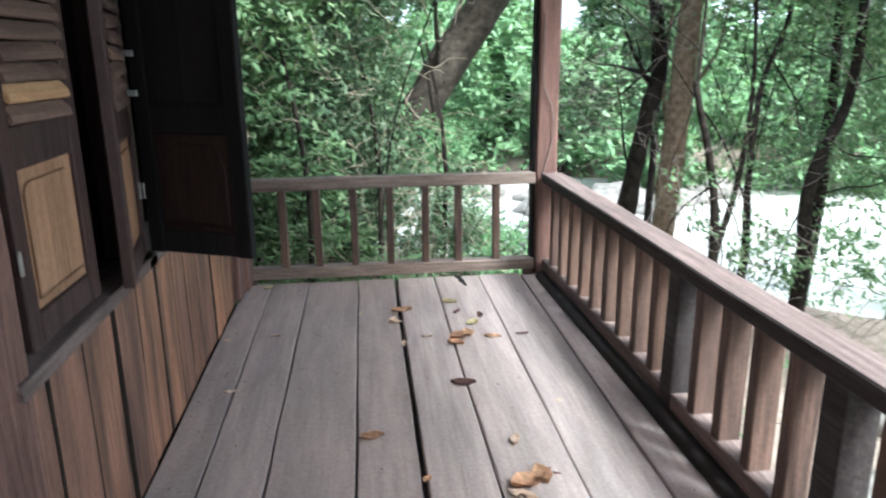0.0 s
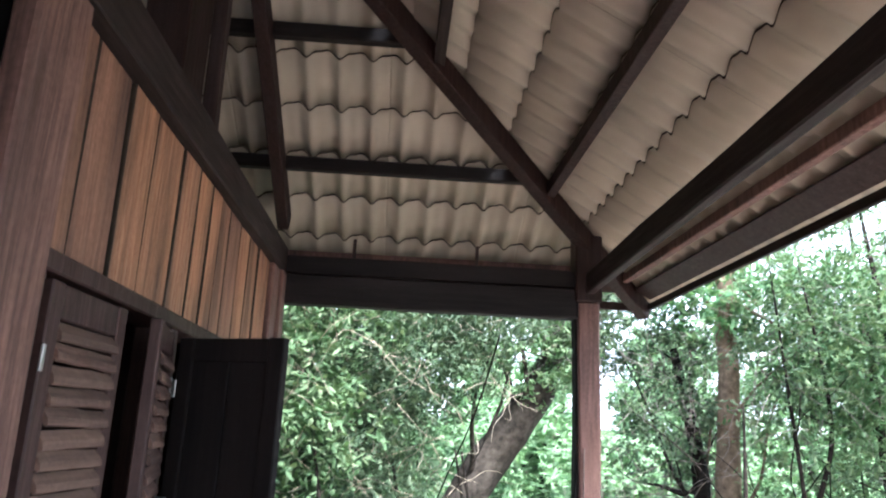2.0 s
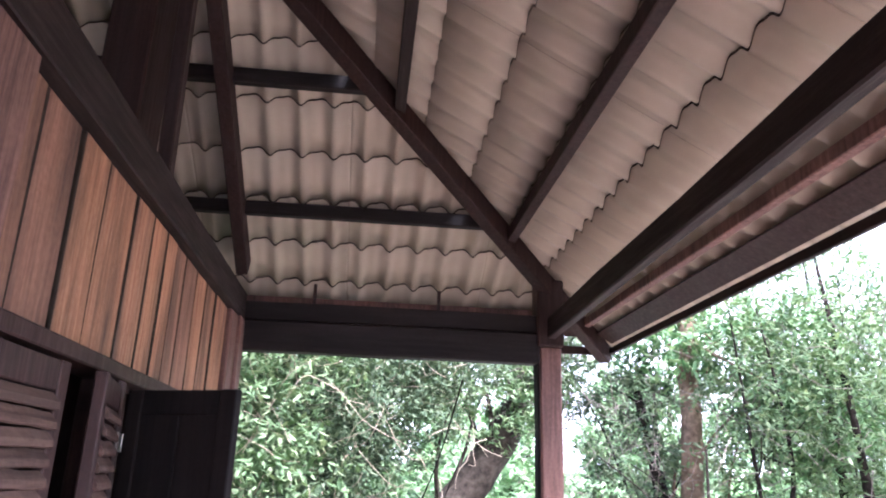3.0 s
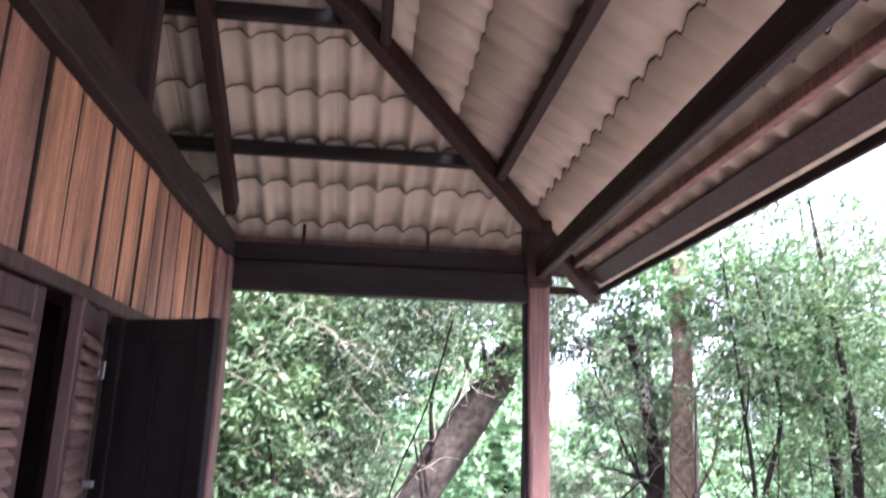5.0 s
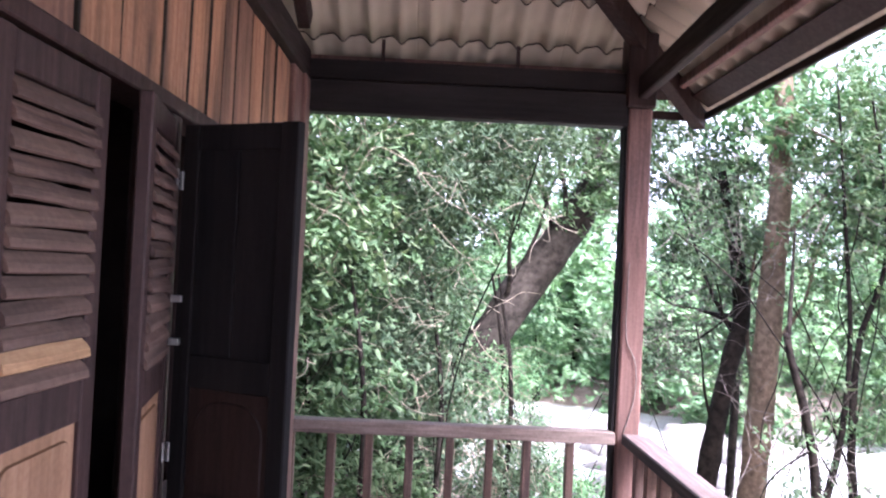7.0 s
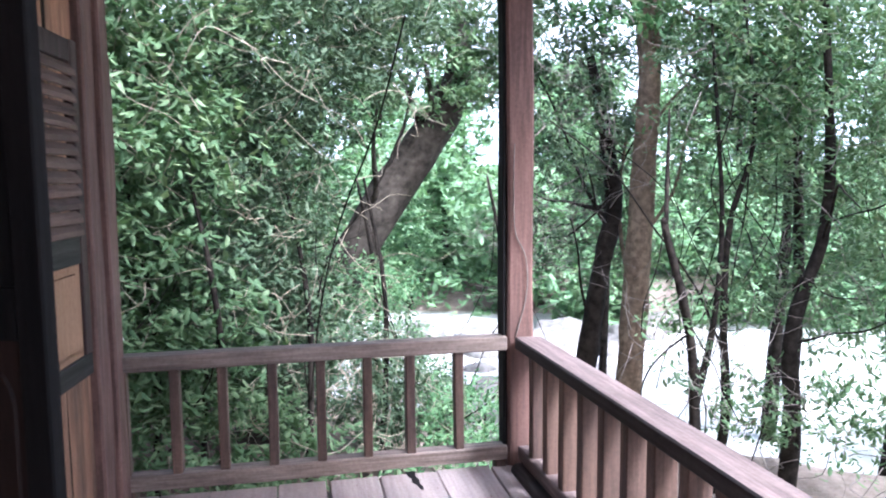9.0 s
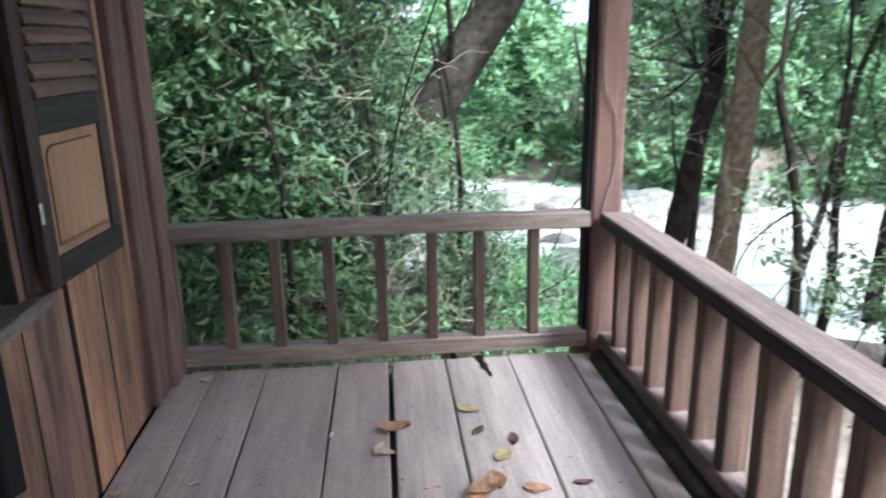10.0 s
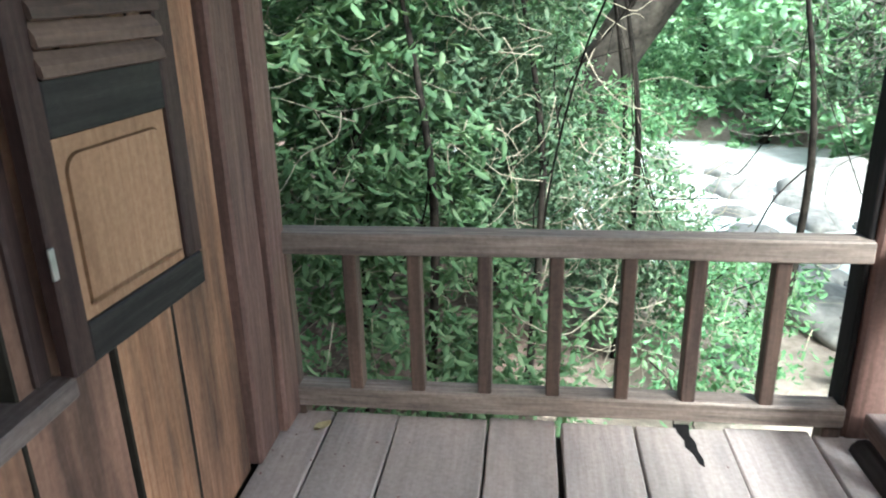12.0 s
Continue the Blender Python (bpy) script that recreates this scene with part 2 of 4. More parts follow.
def beam(p, q, w, h, up=(0, 0, 1)):
    """A timber from p to q, w wide and h high, with its top face on the line."""
    p, q, up = Vector(p), Vector(q), Vector(up)
    d = (q - p).normalized()
    side = d.cross(up).normalized()
    u = side.cross(d).normalized()
    bm = bmesh.new()
    ring = []
    for c in (p, q):
        ring.append([bm.verts.new(c + side * sx * w / 2 + u * sz) for sx, sz in ((-1, 0), (1, 0), (1, -h), (-1, -h))])
    for i in range(4):
        bm.faces.new((ring[0][i], ring[0][(i + 1) % 4], ring[1][(i + 1) % 4], ring[1][i]))
    bm.faces.new(ring[0][::-1])
    bm.faces.new(ring[1])
    bmesh.ops.recalc_face_normals(bm, faces=bm.faces[:])
    bmesh.ops.bevel(bm, geom=bm.edges[:], offset=0.005, segments=1, affect='EDGES', clamp_overlap=True)
    return bm


def tube(bm, pts, radii, sides=10, rough=0.0):
    """A tapered limb along points."""
    prev, rings = None, []
    for i, (p, r) in enumerate(zip(pts, radii)):
        p = Vector(p)
        d = Vector(pts[min(i + 1, len(pts) - 1)]) - Vector(pts[max(i - 1, 0)])
        d.normalize()
        a = d.orthogonal() if prev is None else (prev - d * prev.dot(d)).normalized()
        a.normalize()
        prev = a
        b = d.cross(a)
        ring = []
        for k in range(sides):
            t = 2 * math.pi * k / sides
            rr = r * (1 + rough * noise.noise((p.x * 2 + math.cos(t) * 2, p.y * 2 + math.sin(t) * 2, p.z * 3)))
            ring.append(bm.verts.new(p + (a * math.cos(t) + b * math.sin(t)) * rr))
        rings.append(ring)
    for r0, r1 in zip(rings, rings[1:]):
        for k in range(sides):
            bm.faces.new((r0[k], r0[(k + 1) % sides], r1[(k + 1) % sides], r1[k]))
    bm.faces.new(rings[-1])
    bm.faces.new(rings[0][::-1])
    return bm


def spline(pts, n):
    """Points along a smooth line through pts."""
    pts = [Vector(p) for p in pts]
    out = []
    for i in range(len(pts) - 1):
        p0, p1, p2, p3 = pts[max(i - 1, 0)], pts[i], pts[i + 1], pts[min(i + 2, len(pts) - 1)]
        for k in range(n):
            t = k / n
            out.append(0.5 * ((2 * p1) + (p2 - p0) * t + (2 * p0 - 5 * p1 + 4 * p2 - p3) * t * t + (3 * p1 - p0 - 3 * p2 + p3) * t ** 3))
    out.append(pts[-1])
    return out


def leaves_mesh(name, centres, size, material, rng, droop=0.5, aspect=0.36):
    """One crown: a folded six-cornered leaf at every centre."""
    n = len(centres)
    yaw = rng.uniform(0, 2 * np.pi, n)
    pitch = rng.normal(-droop, 0.45, n)
    roll = rng.uniform(-0.7, 0.7, n)
    s = size * rng.uniform(0.55, 1.35, n)
    d = np.stack([np.cos(yaw) * np.cos(pitch), np.sin(yaw) * np.cos(pitch), np.sin(pitch)], 1)
    h = np.stack([-np.sin(yaw), np.cos(yaw), np.zeros(n)], 1)
    u = np.cross(d, h)
    side = h * np.cos(roll)[:, None] + u * np.sin(roll)[:, None]
    nrm = np.cross(side, d)
    s = s[:, None]
    w = s * aspect
    base = centres
    tip = base + d * s - nrm * 0.12 * s
    mid_a, mid_b = base + d * s * 0.3, base + d * s * 0.68
    v = np.stack([base, mid_a + side * w * 0.5 + nrm * 0.06 * s, mid_b + side * w * 0.42 + nrm * 0.03 * s, tip,
                  mid_b - side * w * 0.42 + nrm * 0.03 * s, mid_a - side * w * 0.5 + nrm * 0.06 * s], 1).reshape(-1, 3)
    idx = np.arange(n)[:, None] * 6
    quads = np.concatenate([idx + np.array([0, 1, 2, 3]), idx + np.array([0, 3, 4, 5])], 0)
    me = bpy.data.meshes.new(name)
    me.vertices.add(len(v))
    me.vertices.foreach_set("co", v.astype(np.float32).ravel())
    me.loops.add(quads.size)
    me.loops.foreach_set("vertex_index", quads.astype(np.int32).ravel())
    me.polygons.add(len(quads))
    me.polygons.foreach_set("loop_start", np.arange(0, quads.size, 4, dtype=np.int32))
    me.update(calc_edges=True)
    me.validate()
    me.materials.append(material)
    return new(name, me)


def blob_points(rng, blobs, per_m3, clump=0.22, leaves=14):
    """Leaf places: sprays of leaves round twig ends spread through rough, uneven volumes."""
    out = []
    for (cx, cy, cz, rx, ry, rz) in blobs:
        k = max(4, int(per_m3 * rx * ry * rz * 4.19 / leaves))
        p = rng.normal(0, 1, (k, 3))
        p /= np.linalg.norm(p, axis=1)[:, None]
        p *= (rng.uniform(0.12, 1, k) ** 0.42)[:, None]
        lump = np.array([noise.noise((q[0] * 2.2 + cx, q[1] * 2.2 + cy, q[2] * 2.2 + cz)) for q in p])
        p = p * (1 + 0.3 * lump)[:, None]
        p = p[lump > -0.22]
        tips = p * np.array([rx, ry, rz]) + np.array([cx, cy, cz])
        axis = rng.normal(0, 1, (len(tips), 3))
        axis[:, 2] = axis[:, 2] * 0.4 - 0.2
        axis /= np.linalg.norm(axis, axis=1)[:, None]
        along = rng.uniform(-1, 1, (len(tips), leaves, 1)) * clump
        q = tips[:, None, :] + axis[:, None, :] * along + rng.normal(0, clump * 0.16, (len(tips), leaves, 3))
        out.append(q.reshape(-1, 3))
    return np.concatenate(out, 0)


# ---- ground, river, far bank ----
def height(x, y):
    z = -1.75 + 0.25 * noise.noise((x * 0.25, y * 0.25, 0)) + 0.06 * noise.noise((x * 1.3, y * 1.3, 3))
    z += 0.16 * max(0.0, min(12.0, -x - 1.0 + max(0.0, y - 8) * 0.15))
    edge = y + 0.75 * x - 13.6
    if edge > 0:
        z -= min(1.2, edge * 0.35)
    far = y + 0.35 * x - 23.5
    if far > 0:
        z += min(4, far * 0.16) + min(1.2, far)
    return z


def make_ground():
    bm = bmesh.new()
    n = 150
    grid = []
    for j in range(n + 1):
        row = []
        for i in range(n + 1):
            u, v = (i / n * 2 - 1), (j / n * 2 - 1)
            x, y = 150 * (0.12 * u + 0.88 * u ** 3) + 2, 150 * (0.12 * v + 0.88 * v ** 3) + 9
            row.append(bm.verts.new((x, y, height(x, y))))
        grid.append(row)
    for j in range(n):
        for i in range(n):
            bm.faces.new((grid[j][i], grid[j][i + 1], grid[j + 1][i + 1], grid[j + 1][i]))
    return tagged(mesh_ob("ground", bm, GROUND, True), "brown earth bank with dry leaf litter sloping to sand", "ground", "", "structure")


make_ground()
bm = bmesh.new()
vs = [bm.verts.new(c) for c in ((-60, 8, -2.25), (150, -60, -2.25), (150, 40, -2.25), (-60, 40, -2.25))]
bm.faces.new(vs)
tagged(mesh_ob("water", bm, WATER), "bright shallow river, the pale sky's reflection in its colour", "river", "", "structure")


def boulder(loc, size, seed):
    bm = bmesh.new()
    bmesh.ops.create_icosphere(bm, subdivisions=3, radius=1)
    for v in bm.verts:
        k = 1 + 0.35 * noise.noise(v.co * 1.2 + Vector((seed, 0, 0))) + 0.1 * noise.noise(v.co * 4 + Vector((seed, 0, 0)))
        v.co = Vector((v.co.x * size[0], v.co.y * size[1], v.co.z * size[2])) * k
    ob = mesh_ob("boulder", bm, STONE, True)
    ob.matrix_basis = pose(*loc, 0, 0, seed * 40)
    return tagged(ob, "weathered grey boulder lying on the river bank", "boulder", "river stones")


random.seed(5)
for k, (x, y, s) in enumerate(((3.3, 10.6, 0.5), (3.9, 10.0, 0.42), (4.3, 11.4, 0.55), (3.0, 11.6, 0.4), (5.4, 12.2, 0.5), (6.3, 17.2, 0.7),
                               (7.3, 18.3, 0.8), (4.8, 17.2, 0.5), (8.7, 17.8, 0.6), (4.3, 14.3, 0.5), (5.0, 13.6, 0.35), (5.8, 16.4, 0.45), (4.4, 15.8, 0.3), (6.6, 15.0, 0.4), (3.7, 12.4, 0.35), (4.7, 12.7, 0.4), (7.6, 16.6, 0.5), (5.2, 18.6, 0.55), (3.5, 13.2, 0.45), (5.6, 15.2, 0.4), (2.8, 9.3, 0.25),
                               (5.4, 6.4, 0.4), (4.8, 5.2, 0.3), (9.8, 18.6, 0.7), (4.1, 19.5, 0.6))):
    z = max(height(x, y), -2.3)
    boulder((x, y, z + s * 0.1), (s * 1.2, s, s * 0.5), k + 1)


# pale haze all round the horizon: an added glowing ring, also brightening the veranda
def haze_ring():
    m = bpy.data.materials.new("pale_haze")
    m.use_nodes = True
    t = m.node_tree
    em = t.nodes.new("ShaderNodeEmission")
    co = t.nodes.new("ShaderNodeTexCoord")
    c = ramp(t, noise_node(t, co.outputs["Object"], 0.03, 3), [(0.3, (0.9, 0.95, 1.0)), (0.7, (1.0, 1.0, 0.97))])
    t.links.new(c, em.inputs[0])
    em.inputs[1].default_value = 0.9
    t.links.new(em.outputs[0], t.nodes["Material Output"].inputs["Surface"])
    bm = bmesh.new()
    rings = [[bm.verts.new((2 + 90 * math.cos(k * math.pi / 32), 9 + 90 * math.sin(k * math.pi / 32), z)) for k in range(64)] for z in (-6, 20, 46)]
    for r0, r1 in zip(rings, rings[1:]):
        for k in range(64):
            bm.faces.new((r0[k], r1[k], r1[(k + 1) % 64], r0[(k + 1) % 64]))
    return tagged(mesh_ob("backdrop", bm, m), "white hazy sky low over the horizon", "sky", "", "structure")


haze_ring()

# ---- veranda: floor ----
EDGES = (0.0, 0.187, 0.431, 0.766, 1.02, 1.29, 1.604, 1.90, 2.16)
floor = tagged(mesh_ob("floor", box((-0.02, -3.0, -0.2), (2.22, 5.58, -0.06), 0.0), INTERIOR),
               "weathered grey wide-plank veranda floor", "floor", "", "structure")
random.seed(11)


def side_x(y):
    """The inner face of the side railing."""
    return 2.034 + (5.4 - y) * 0.026


def deck_plank(i):
    a, b = EDGES[i], EDGES[i + 1]
    gap = 0.004
    left = a + (0.012 if i == 4 else gap)
    right = b - (0.01 if i == 3 else gap)
    if i == len(EDGES) - 2:
        right = 2.26
    bm = long_box((left, -3.0, -0.06), (right, 5.60 + random.uniform(-0.015, 0.01), random.uniform(-0.004, 0.002)), 1, 26, 0.005)
    return part("plank", bm, DECK, floor)


for i in range(len(EDGES) - 1):
    deck_plank(i)


def rot_hole():
    """A rotted split at the end of a deck plank: a dark sunken sliver."""
    bm = bmesh.new()
    rim = [bm.verts.new((x + 0.004 * noise.noise((y2 * 40, x * 30, 1)), y2, 0.0022)) for x, y2 in
           ((1.435, 5.605), (1.44, 5.55), (1.452, 5.51), (1.45, 5.47), (1.47, 5.43), (1.478, 5.375), (1.492, 5.36), (1.497, 5.40),
            (1.488, 5.45), (1.492, 5.49), (1.482, 5.54), (1.486, 5.605))]
    bm.faces.new(rim)
    ext = bmesh.ops.extrude_face_region(bm, geom=bm.faces[:])
    for v in ext["geom"]:
        if isinstance(v, bmesh.types.BMVert):
            v.co.z = -0.01
    # black colour of this flush sliver stands for the dark inside the split
    return part("rot_patch", bm, SHADE_BLACK, floor, "black rotted split in the plank end")


rot_hole()
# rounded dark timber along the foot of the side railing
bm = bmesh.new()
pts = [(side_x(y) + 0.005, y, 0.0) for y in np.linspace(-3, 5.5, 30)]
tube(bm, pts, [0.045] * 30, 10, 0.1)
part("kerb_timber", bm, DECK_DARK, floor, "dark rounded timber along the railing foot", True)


# ---- house wall with two windows ----
W1, W2, SILL, HEAD, PLATE = (2.49, 3.45), (3.53, 4.34), 0.82, 2.13, 2.78
wall = bmesh.new()


def add_box(bm, a, b):
    r = bmesh.ops.create_cube(bm, size=1)
    for v in r["verts"]:
        v.co = Vector([(a[i] + b[i]) / 2 + v.co[i] * (b[i] - a[i]) for i in range(3)])


add_box(wall, (-0.10, -3.0, -0.2), (-0.055, 5.5, SILL - 0.02))
add_box(wall, (-0.10, -3.0, HEAD + 0.02), (-0.055, 5.5, 2.95))
for a, b in ((-3.0, W1[0] - 0.02), (W1[1] + 0.02, W2[0] - 0.02), (W2[1] + 0.02, 5.5)):
    add_box(wall, (-0.10, a, SILL - 0.02), (-0.055, b, HEAD + 0.02))
# black backing, so the gaps between the boards read dark
wall = tagged(mesh_ob("wall_east", wall, SHADE_BLACK), "house wall of reddish-brown vertical timber boards, streaked dark", "wall", "", "structure")


def wall_board(a, b, z0, z1, proud=0.0):
    bm = long_box((-0.05, a + 0.007, z0), (proud + random.uniform(-0.008, 0.002), b - 0.006, z1), 2, max(2, int((z1 - z0) * 5)), 0.006, 0.004)
    ob = part("board", bm, BOARD, wall)
    # dark joint edges
    ob.data.materials.append(SHEET_EDGE)
    for p in ob.data.polygons:
        if abs(p.normal.y) > 0.5:
            p.material_index = 1
    return ob


random.seed(21)
y, near = -3.0, [-3.0]
while y < 1.95:
    y = min(y + random.uniform(0.235, 0.295), 2.2)
    near.append(y)
LOW = (2.46, 2.60, 2.85, 3.12, 3.36, 3.62, 3.86, 4.07, 4.29, 4.60, 4.87)
HIGH = (2.46, 2.59, 2.84, 3.08, 3.37, 3.59, 3.79, 3.97, 4.15, 4.40, 4.63, 4.87)
for a, b in zip(near, near[1:]):
    wall_board(a, b, 0.002, PLATE)
for a, b in zip(LOW, LOW[1:]):
    wall_board(a, b, 0.002, HEAD - 0.06 if a > 4.5 else SILL - 0.05)
for a, b in zip(HIGH, HIGH[1:]):
    wall_board(a, b, HEAD + 0.055 if b < 4.5 else HEAD - 0.055, PLATE)
wall_board(4.29, 4.60, SILL - 0.045, HEAD - 0.06)
wall_board(4.87, 5.225, 0.002, PLATE)

plate = tagged(mesh_ob("wall_plate", long_box((-0.11, -3.0, PLATE + 0.01), (0.04, 5.62, 2.96), 1, 16, 0.006), BEAM_Y),
               "dark brown horizontal timber along the wall top", "beam", "", "structure")
for k, (y0, y1, x1) in enumerate(((5.24, 5.43, 0.03), (5.435, 5.60, 0.055), (2.215, 2.445, 0.035))):
    tagged(mesh_ob("corner_post" if k < 2 else "wall_post", long_box((-0.10 if k < 2 else -0.03, y0, 0.001), (x1, y1, PLATE), 2, 10, 0.008, 0.01), POST),
           "weathered reddish-brown upright timber at the wall", "post", "", "structure")


def window(name, w):
    win = tagged(anchor(name, (0, w[0], SILL)), "timber-framed window opening into a dark room", "window", "", "structure")
    L = w[1] - w[0]
    H = HEAD - SILL

    def piece(n, a, b, m):
        return part(n, box(a, b, 0.005), m, win)
    piece("jamb", (-0.12, -0.045, 0.0), (0.012, 0.0, H), STILE)
    piece("jamb", (-0.12, L, 0.0), (0.012, L + 0.045, H), STILE)
    piece("head_rail", (-0.12, -0.045, H), (0.025, L + 0.045, H + 0.05), STILE)
    piece("window_sill", (-0.14, -0.12, -0.045), (0.05, L + 0.06, 0.0), RAIL_Y)
    return win


window("window_1", W1)
window("window_2", W2)
bm = bmesh.new()
tube(bm, [(-0.2, 4.16, 0.3), (-0.2, 4.16, 1.3), (-0.2, 4.165, 2.6)], [0.022] * 3, 10)
tagged(mesh_ob("window_bar", bm, RAFTER, True), "slim upright pole standing inside the window", "pole")


# ---- window shutters ----
def shutter(hinge, angle, width, flip, dark, pale_slat, black_rails=False):
    """A louvred shutter with a panelled foot. It runs along local +y from its hinge; local +x is its outer face."""
    th, H = 0.036, 1.27
    st_m, sl_m, pn_m = (SHADE_BLACK, SHADE_BLACK, SHADE_PANEL) if dark else (STILE, SLAT, PANEL)
    rail_m = RAIL_BLACK if black_rails else st_m
    s = anchor("window_shutter", hinge, angle)
    k = -1 if flip else 1

    def bx(n, a, b, m, label="", bev=0.004):
        lo = (a[0], min(k * a[1], k * b[1]), a[2])
        hi = (b[0], max(k * a[1], k * b[1]), b[2])
        return part(n, box(lo, hi, bev), m, s, label)
    sw = 0.062
    bx("stile", (-th, 0.0, 0), (0, sw, H), st_m)
    bx("stile", (-th, width - sw, 0.087 if black_rails else 0), (0, width, H), st_m)
    bx("top_rail", (-th + .002, sw, H - 0.085), (-.002, width - sw, H - .002), st_m)
    bx("mid_rail", (-th + .002, sw, 0.44), (-.002, width - sw, 0.545), rail_m)
    bx("bottom_rail", (-th + .002, sw, 0.002), (-.002, width - (0.0 if black_rails else sw), 0.085), rail_m)
    n = 0 if dark else 13
    for i in range(n):
        z = 0.545 + (i + 0.5) * (H - 0.085 - 0.545) / n
        bm = bmesh.new()
        a, b = sorted((k * (sw - 0.006), k * (width - sw + 0.006)))
        prof = [(-0.034, 0.012), (-0.008, 0.020), (0.010, -0.004), (0.013, -0.022), (0.006, -0.026), (-0.012, -0.006)]
        tilt = random.uniform(-0.004, 0.004)
        rows = []
        for j in range(7):
            yy = a + (b - a) * j / 6
            w = 0.003 * noise.noise((i * 3.1, j * 0.8, hinge[1]))
            rows.append([bm.verts.new((px + w, yy, z + pz + tilt * (j - 3) / 3 + w)) for px, pz in prof])
        for r0, r1 in zip(rows, rows[1:]):
            for q in range(6):
                bm.faces.new((r0[q], r0[(q + 1) % 6], r1[(q + 1) % 6], r1[q]))
        bm.faces.new(rows[0])
        bm.faces.new(rows[-1][::-1])
        bmesh.ops.recalc_face_normals(bm, faces=bm.faces[:])
        part("louver", bm, SLAT_PALE if i == pale_slat else sl_m, s, "pale new louver slat" if i == pale_slat else "")
    # flat black boards stand in for louvers lost in shade
    if dark:
        bx("cover_board", (-th + 0.004, sw - 0.002, 0.535), (-0.008, width / 2 - 0.001, H - 0.08), st_m)
        bx("cover_board", (-th + 0.004, width / 2 + 0.001, 0.535), (-0.009, width - sw + 0.002, H - 0.08), st_m)
    # panel with a raised, round-cornered field
    bx("panel", (-0.026, sw - .002, 0.083), (-0.012, width - sw + .002, 0.442), pn_m)
    bm = bmesh.new()
    y0, y1, z0, z1, r = sw + 0.028, width - sw - 0.02, 0.112, 0.408, (0.1 if dark else 0.04)
    rim = []
    for cy, cz, t0 in ((y1 - r, z1 - r, 0), (y0 + r, z1 - r, 90), (y0 + 0.004, z0 + 0.004, 180), (y1 - 0.004, z0 + 0.004, 270)):
        rad = r if t0 < 180 else 0.004
        for q in range(6):
            t = radians(t0 + q * 18)
            rim.append(bm.verts.new((-0.012, k * (cy + rad * math.cos(t)), cz + rad * math.sin(t))))
    f = bm.faces.new(rim)
    bmesh.ops.recalc_face_normals(bm, faces=bm.faces[:])
    ins = bmesh.ops.inset_individual(bm, faces=[f], thickness=0.0045, depth=0.0)
    for v in f.verts:
        v.co.x = -0.0065
    ins = bmesh.ops.inset_individual(bm, faces=[f], thickness=0.006, depth=0.0)
    for v in rim:
        v.co.x = -0.0115
    bmesh.ops.recalc_face_normals(bm, faces=bm.faces[:])
    field = part("panel_field", bm, pn_m, s)
    if not dark:
        # the groove's shade is painted on its rim faces
        field.data.materials.append(GROOVE)
        for p in field.data.polygons:
            if len(p.vertices) < 8 and max(field.data.vertices[i].co.x for i in p.vertices) < -0.004 and min(field.data.vertices[i].co.x for i in p.vertices) < -0.009:
                p.material_index = 1
    for z in (0.2, 1.06):
        bx("hinge", (-0.002, -0.006, z), (0.005, 0.008, z + 0.06), METAL, "small steel hinge", 0.0015)
    return s


random.seed(31)
A = shutter((0.028, W1[0] + 0.006, 0.845), -1, 0.455, False, False, 1)
tagged(A, "nearly closed louvred shutter with pale wood lower panel", "shutter", "window shutters")
B = shutter((0.03, W1[1] + 0.004, 0.835), 11, 0.44, True, False, -1)
tagged(B, "louvred window shutter standing ajar, natural wood panel", "shutter", "window shutters")
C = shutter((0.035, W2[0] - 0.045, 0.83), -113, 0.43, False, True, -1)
tagged(C, "wide open shutter, shade coloured black into its face, dull red panel", "shutter", "window shutters")
D = shutter((0.065, W2[1] + 0.035, 0.826), -5, 0.49, False, False, -1, True)
tagged(D, "louvred shutter folded back against the boards, pale panel", "shutter", "window shutters")
for z in (1.40, 1.535):
    tagged(mesh_ob("hinge_leaf", box((0.012, 3.455, z), (0.06, 3.475, z + 0.022), 0.002), METAL), "small pale hinge plate on the window frame", "hinge")

# ---- dark room behind the wall ----
# dark colour stands for an unlit interior, so the windows show black
room = bmesh.new()
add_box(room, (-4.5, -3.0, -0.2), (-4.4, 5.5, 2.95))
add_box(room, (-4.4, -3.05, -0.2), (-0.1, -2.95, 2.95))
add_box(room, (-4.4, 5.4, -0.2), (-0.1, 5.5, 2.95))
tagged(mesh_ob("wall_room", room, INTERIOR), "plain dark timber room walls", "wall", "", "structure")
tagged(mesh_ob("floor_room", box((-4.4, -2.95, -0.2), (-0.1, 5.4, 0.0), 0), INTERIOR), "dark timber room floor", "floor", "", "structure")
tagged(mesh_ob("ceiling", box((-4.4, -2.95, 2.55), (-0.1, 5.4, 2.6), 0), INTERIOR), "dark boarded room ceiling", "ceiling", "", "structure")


# ---- railings ----
def end_railing():
    r = anchor("railing", (0, 5.61, 0))
    part("top_rail", long_box((0.03, -0.05, 0.645), (1.995, 0.05, 0.72), 0, 14, 0.006, 0.006), RAIL_X, r)
    part("bottom_rail", long_box((0.03, -0.045, 0.035), (1.995, 0.045, 0.115), 0, 14, 0.006, 0.006), RAIL_X, r)
    for x in (0.035, 0.283, 0.51, 0.756, 0.999, 1.241, 1.467, 1.732):
        part("baluster", long_box((x - 0.024, -0.036, 0.11), (x + 0.024, 0.03, 0.65), 2, 5, 0.005), BALUSTER, r)
    part("block", box((0.03, -0.04, -0.06), (0.08, 0.04, 0.036), 0.004), BALUSTER, r)
    part("block", box((1.93, -0.04, -0.06), (1.99, 0.04, 0.036), 0.004), BALUSTER, r)
    return tagged(r, "brown timber railing with flat balusters at the veranda end", "railing", "veranda railings")


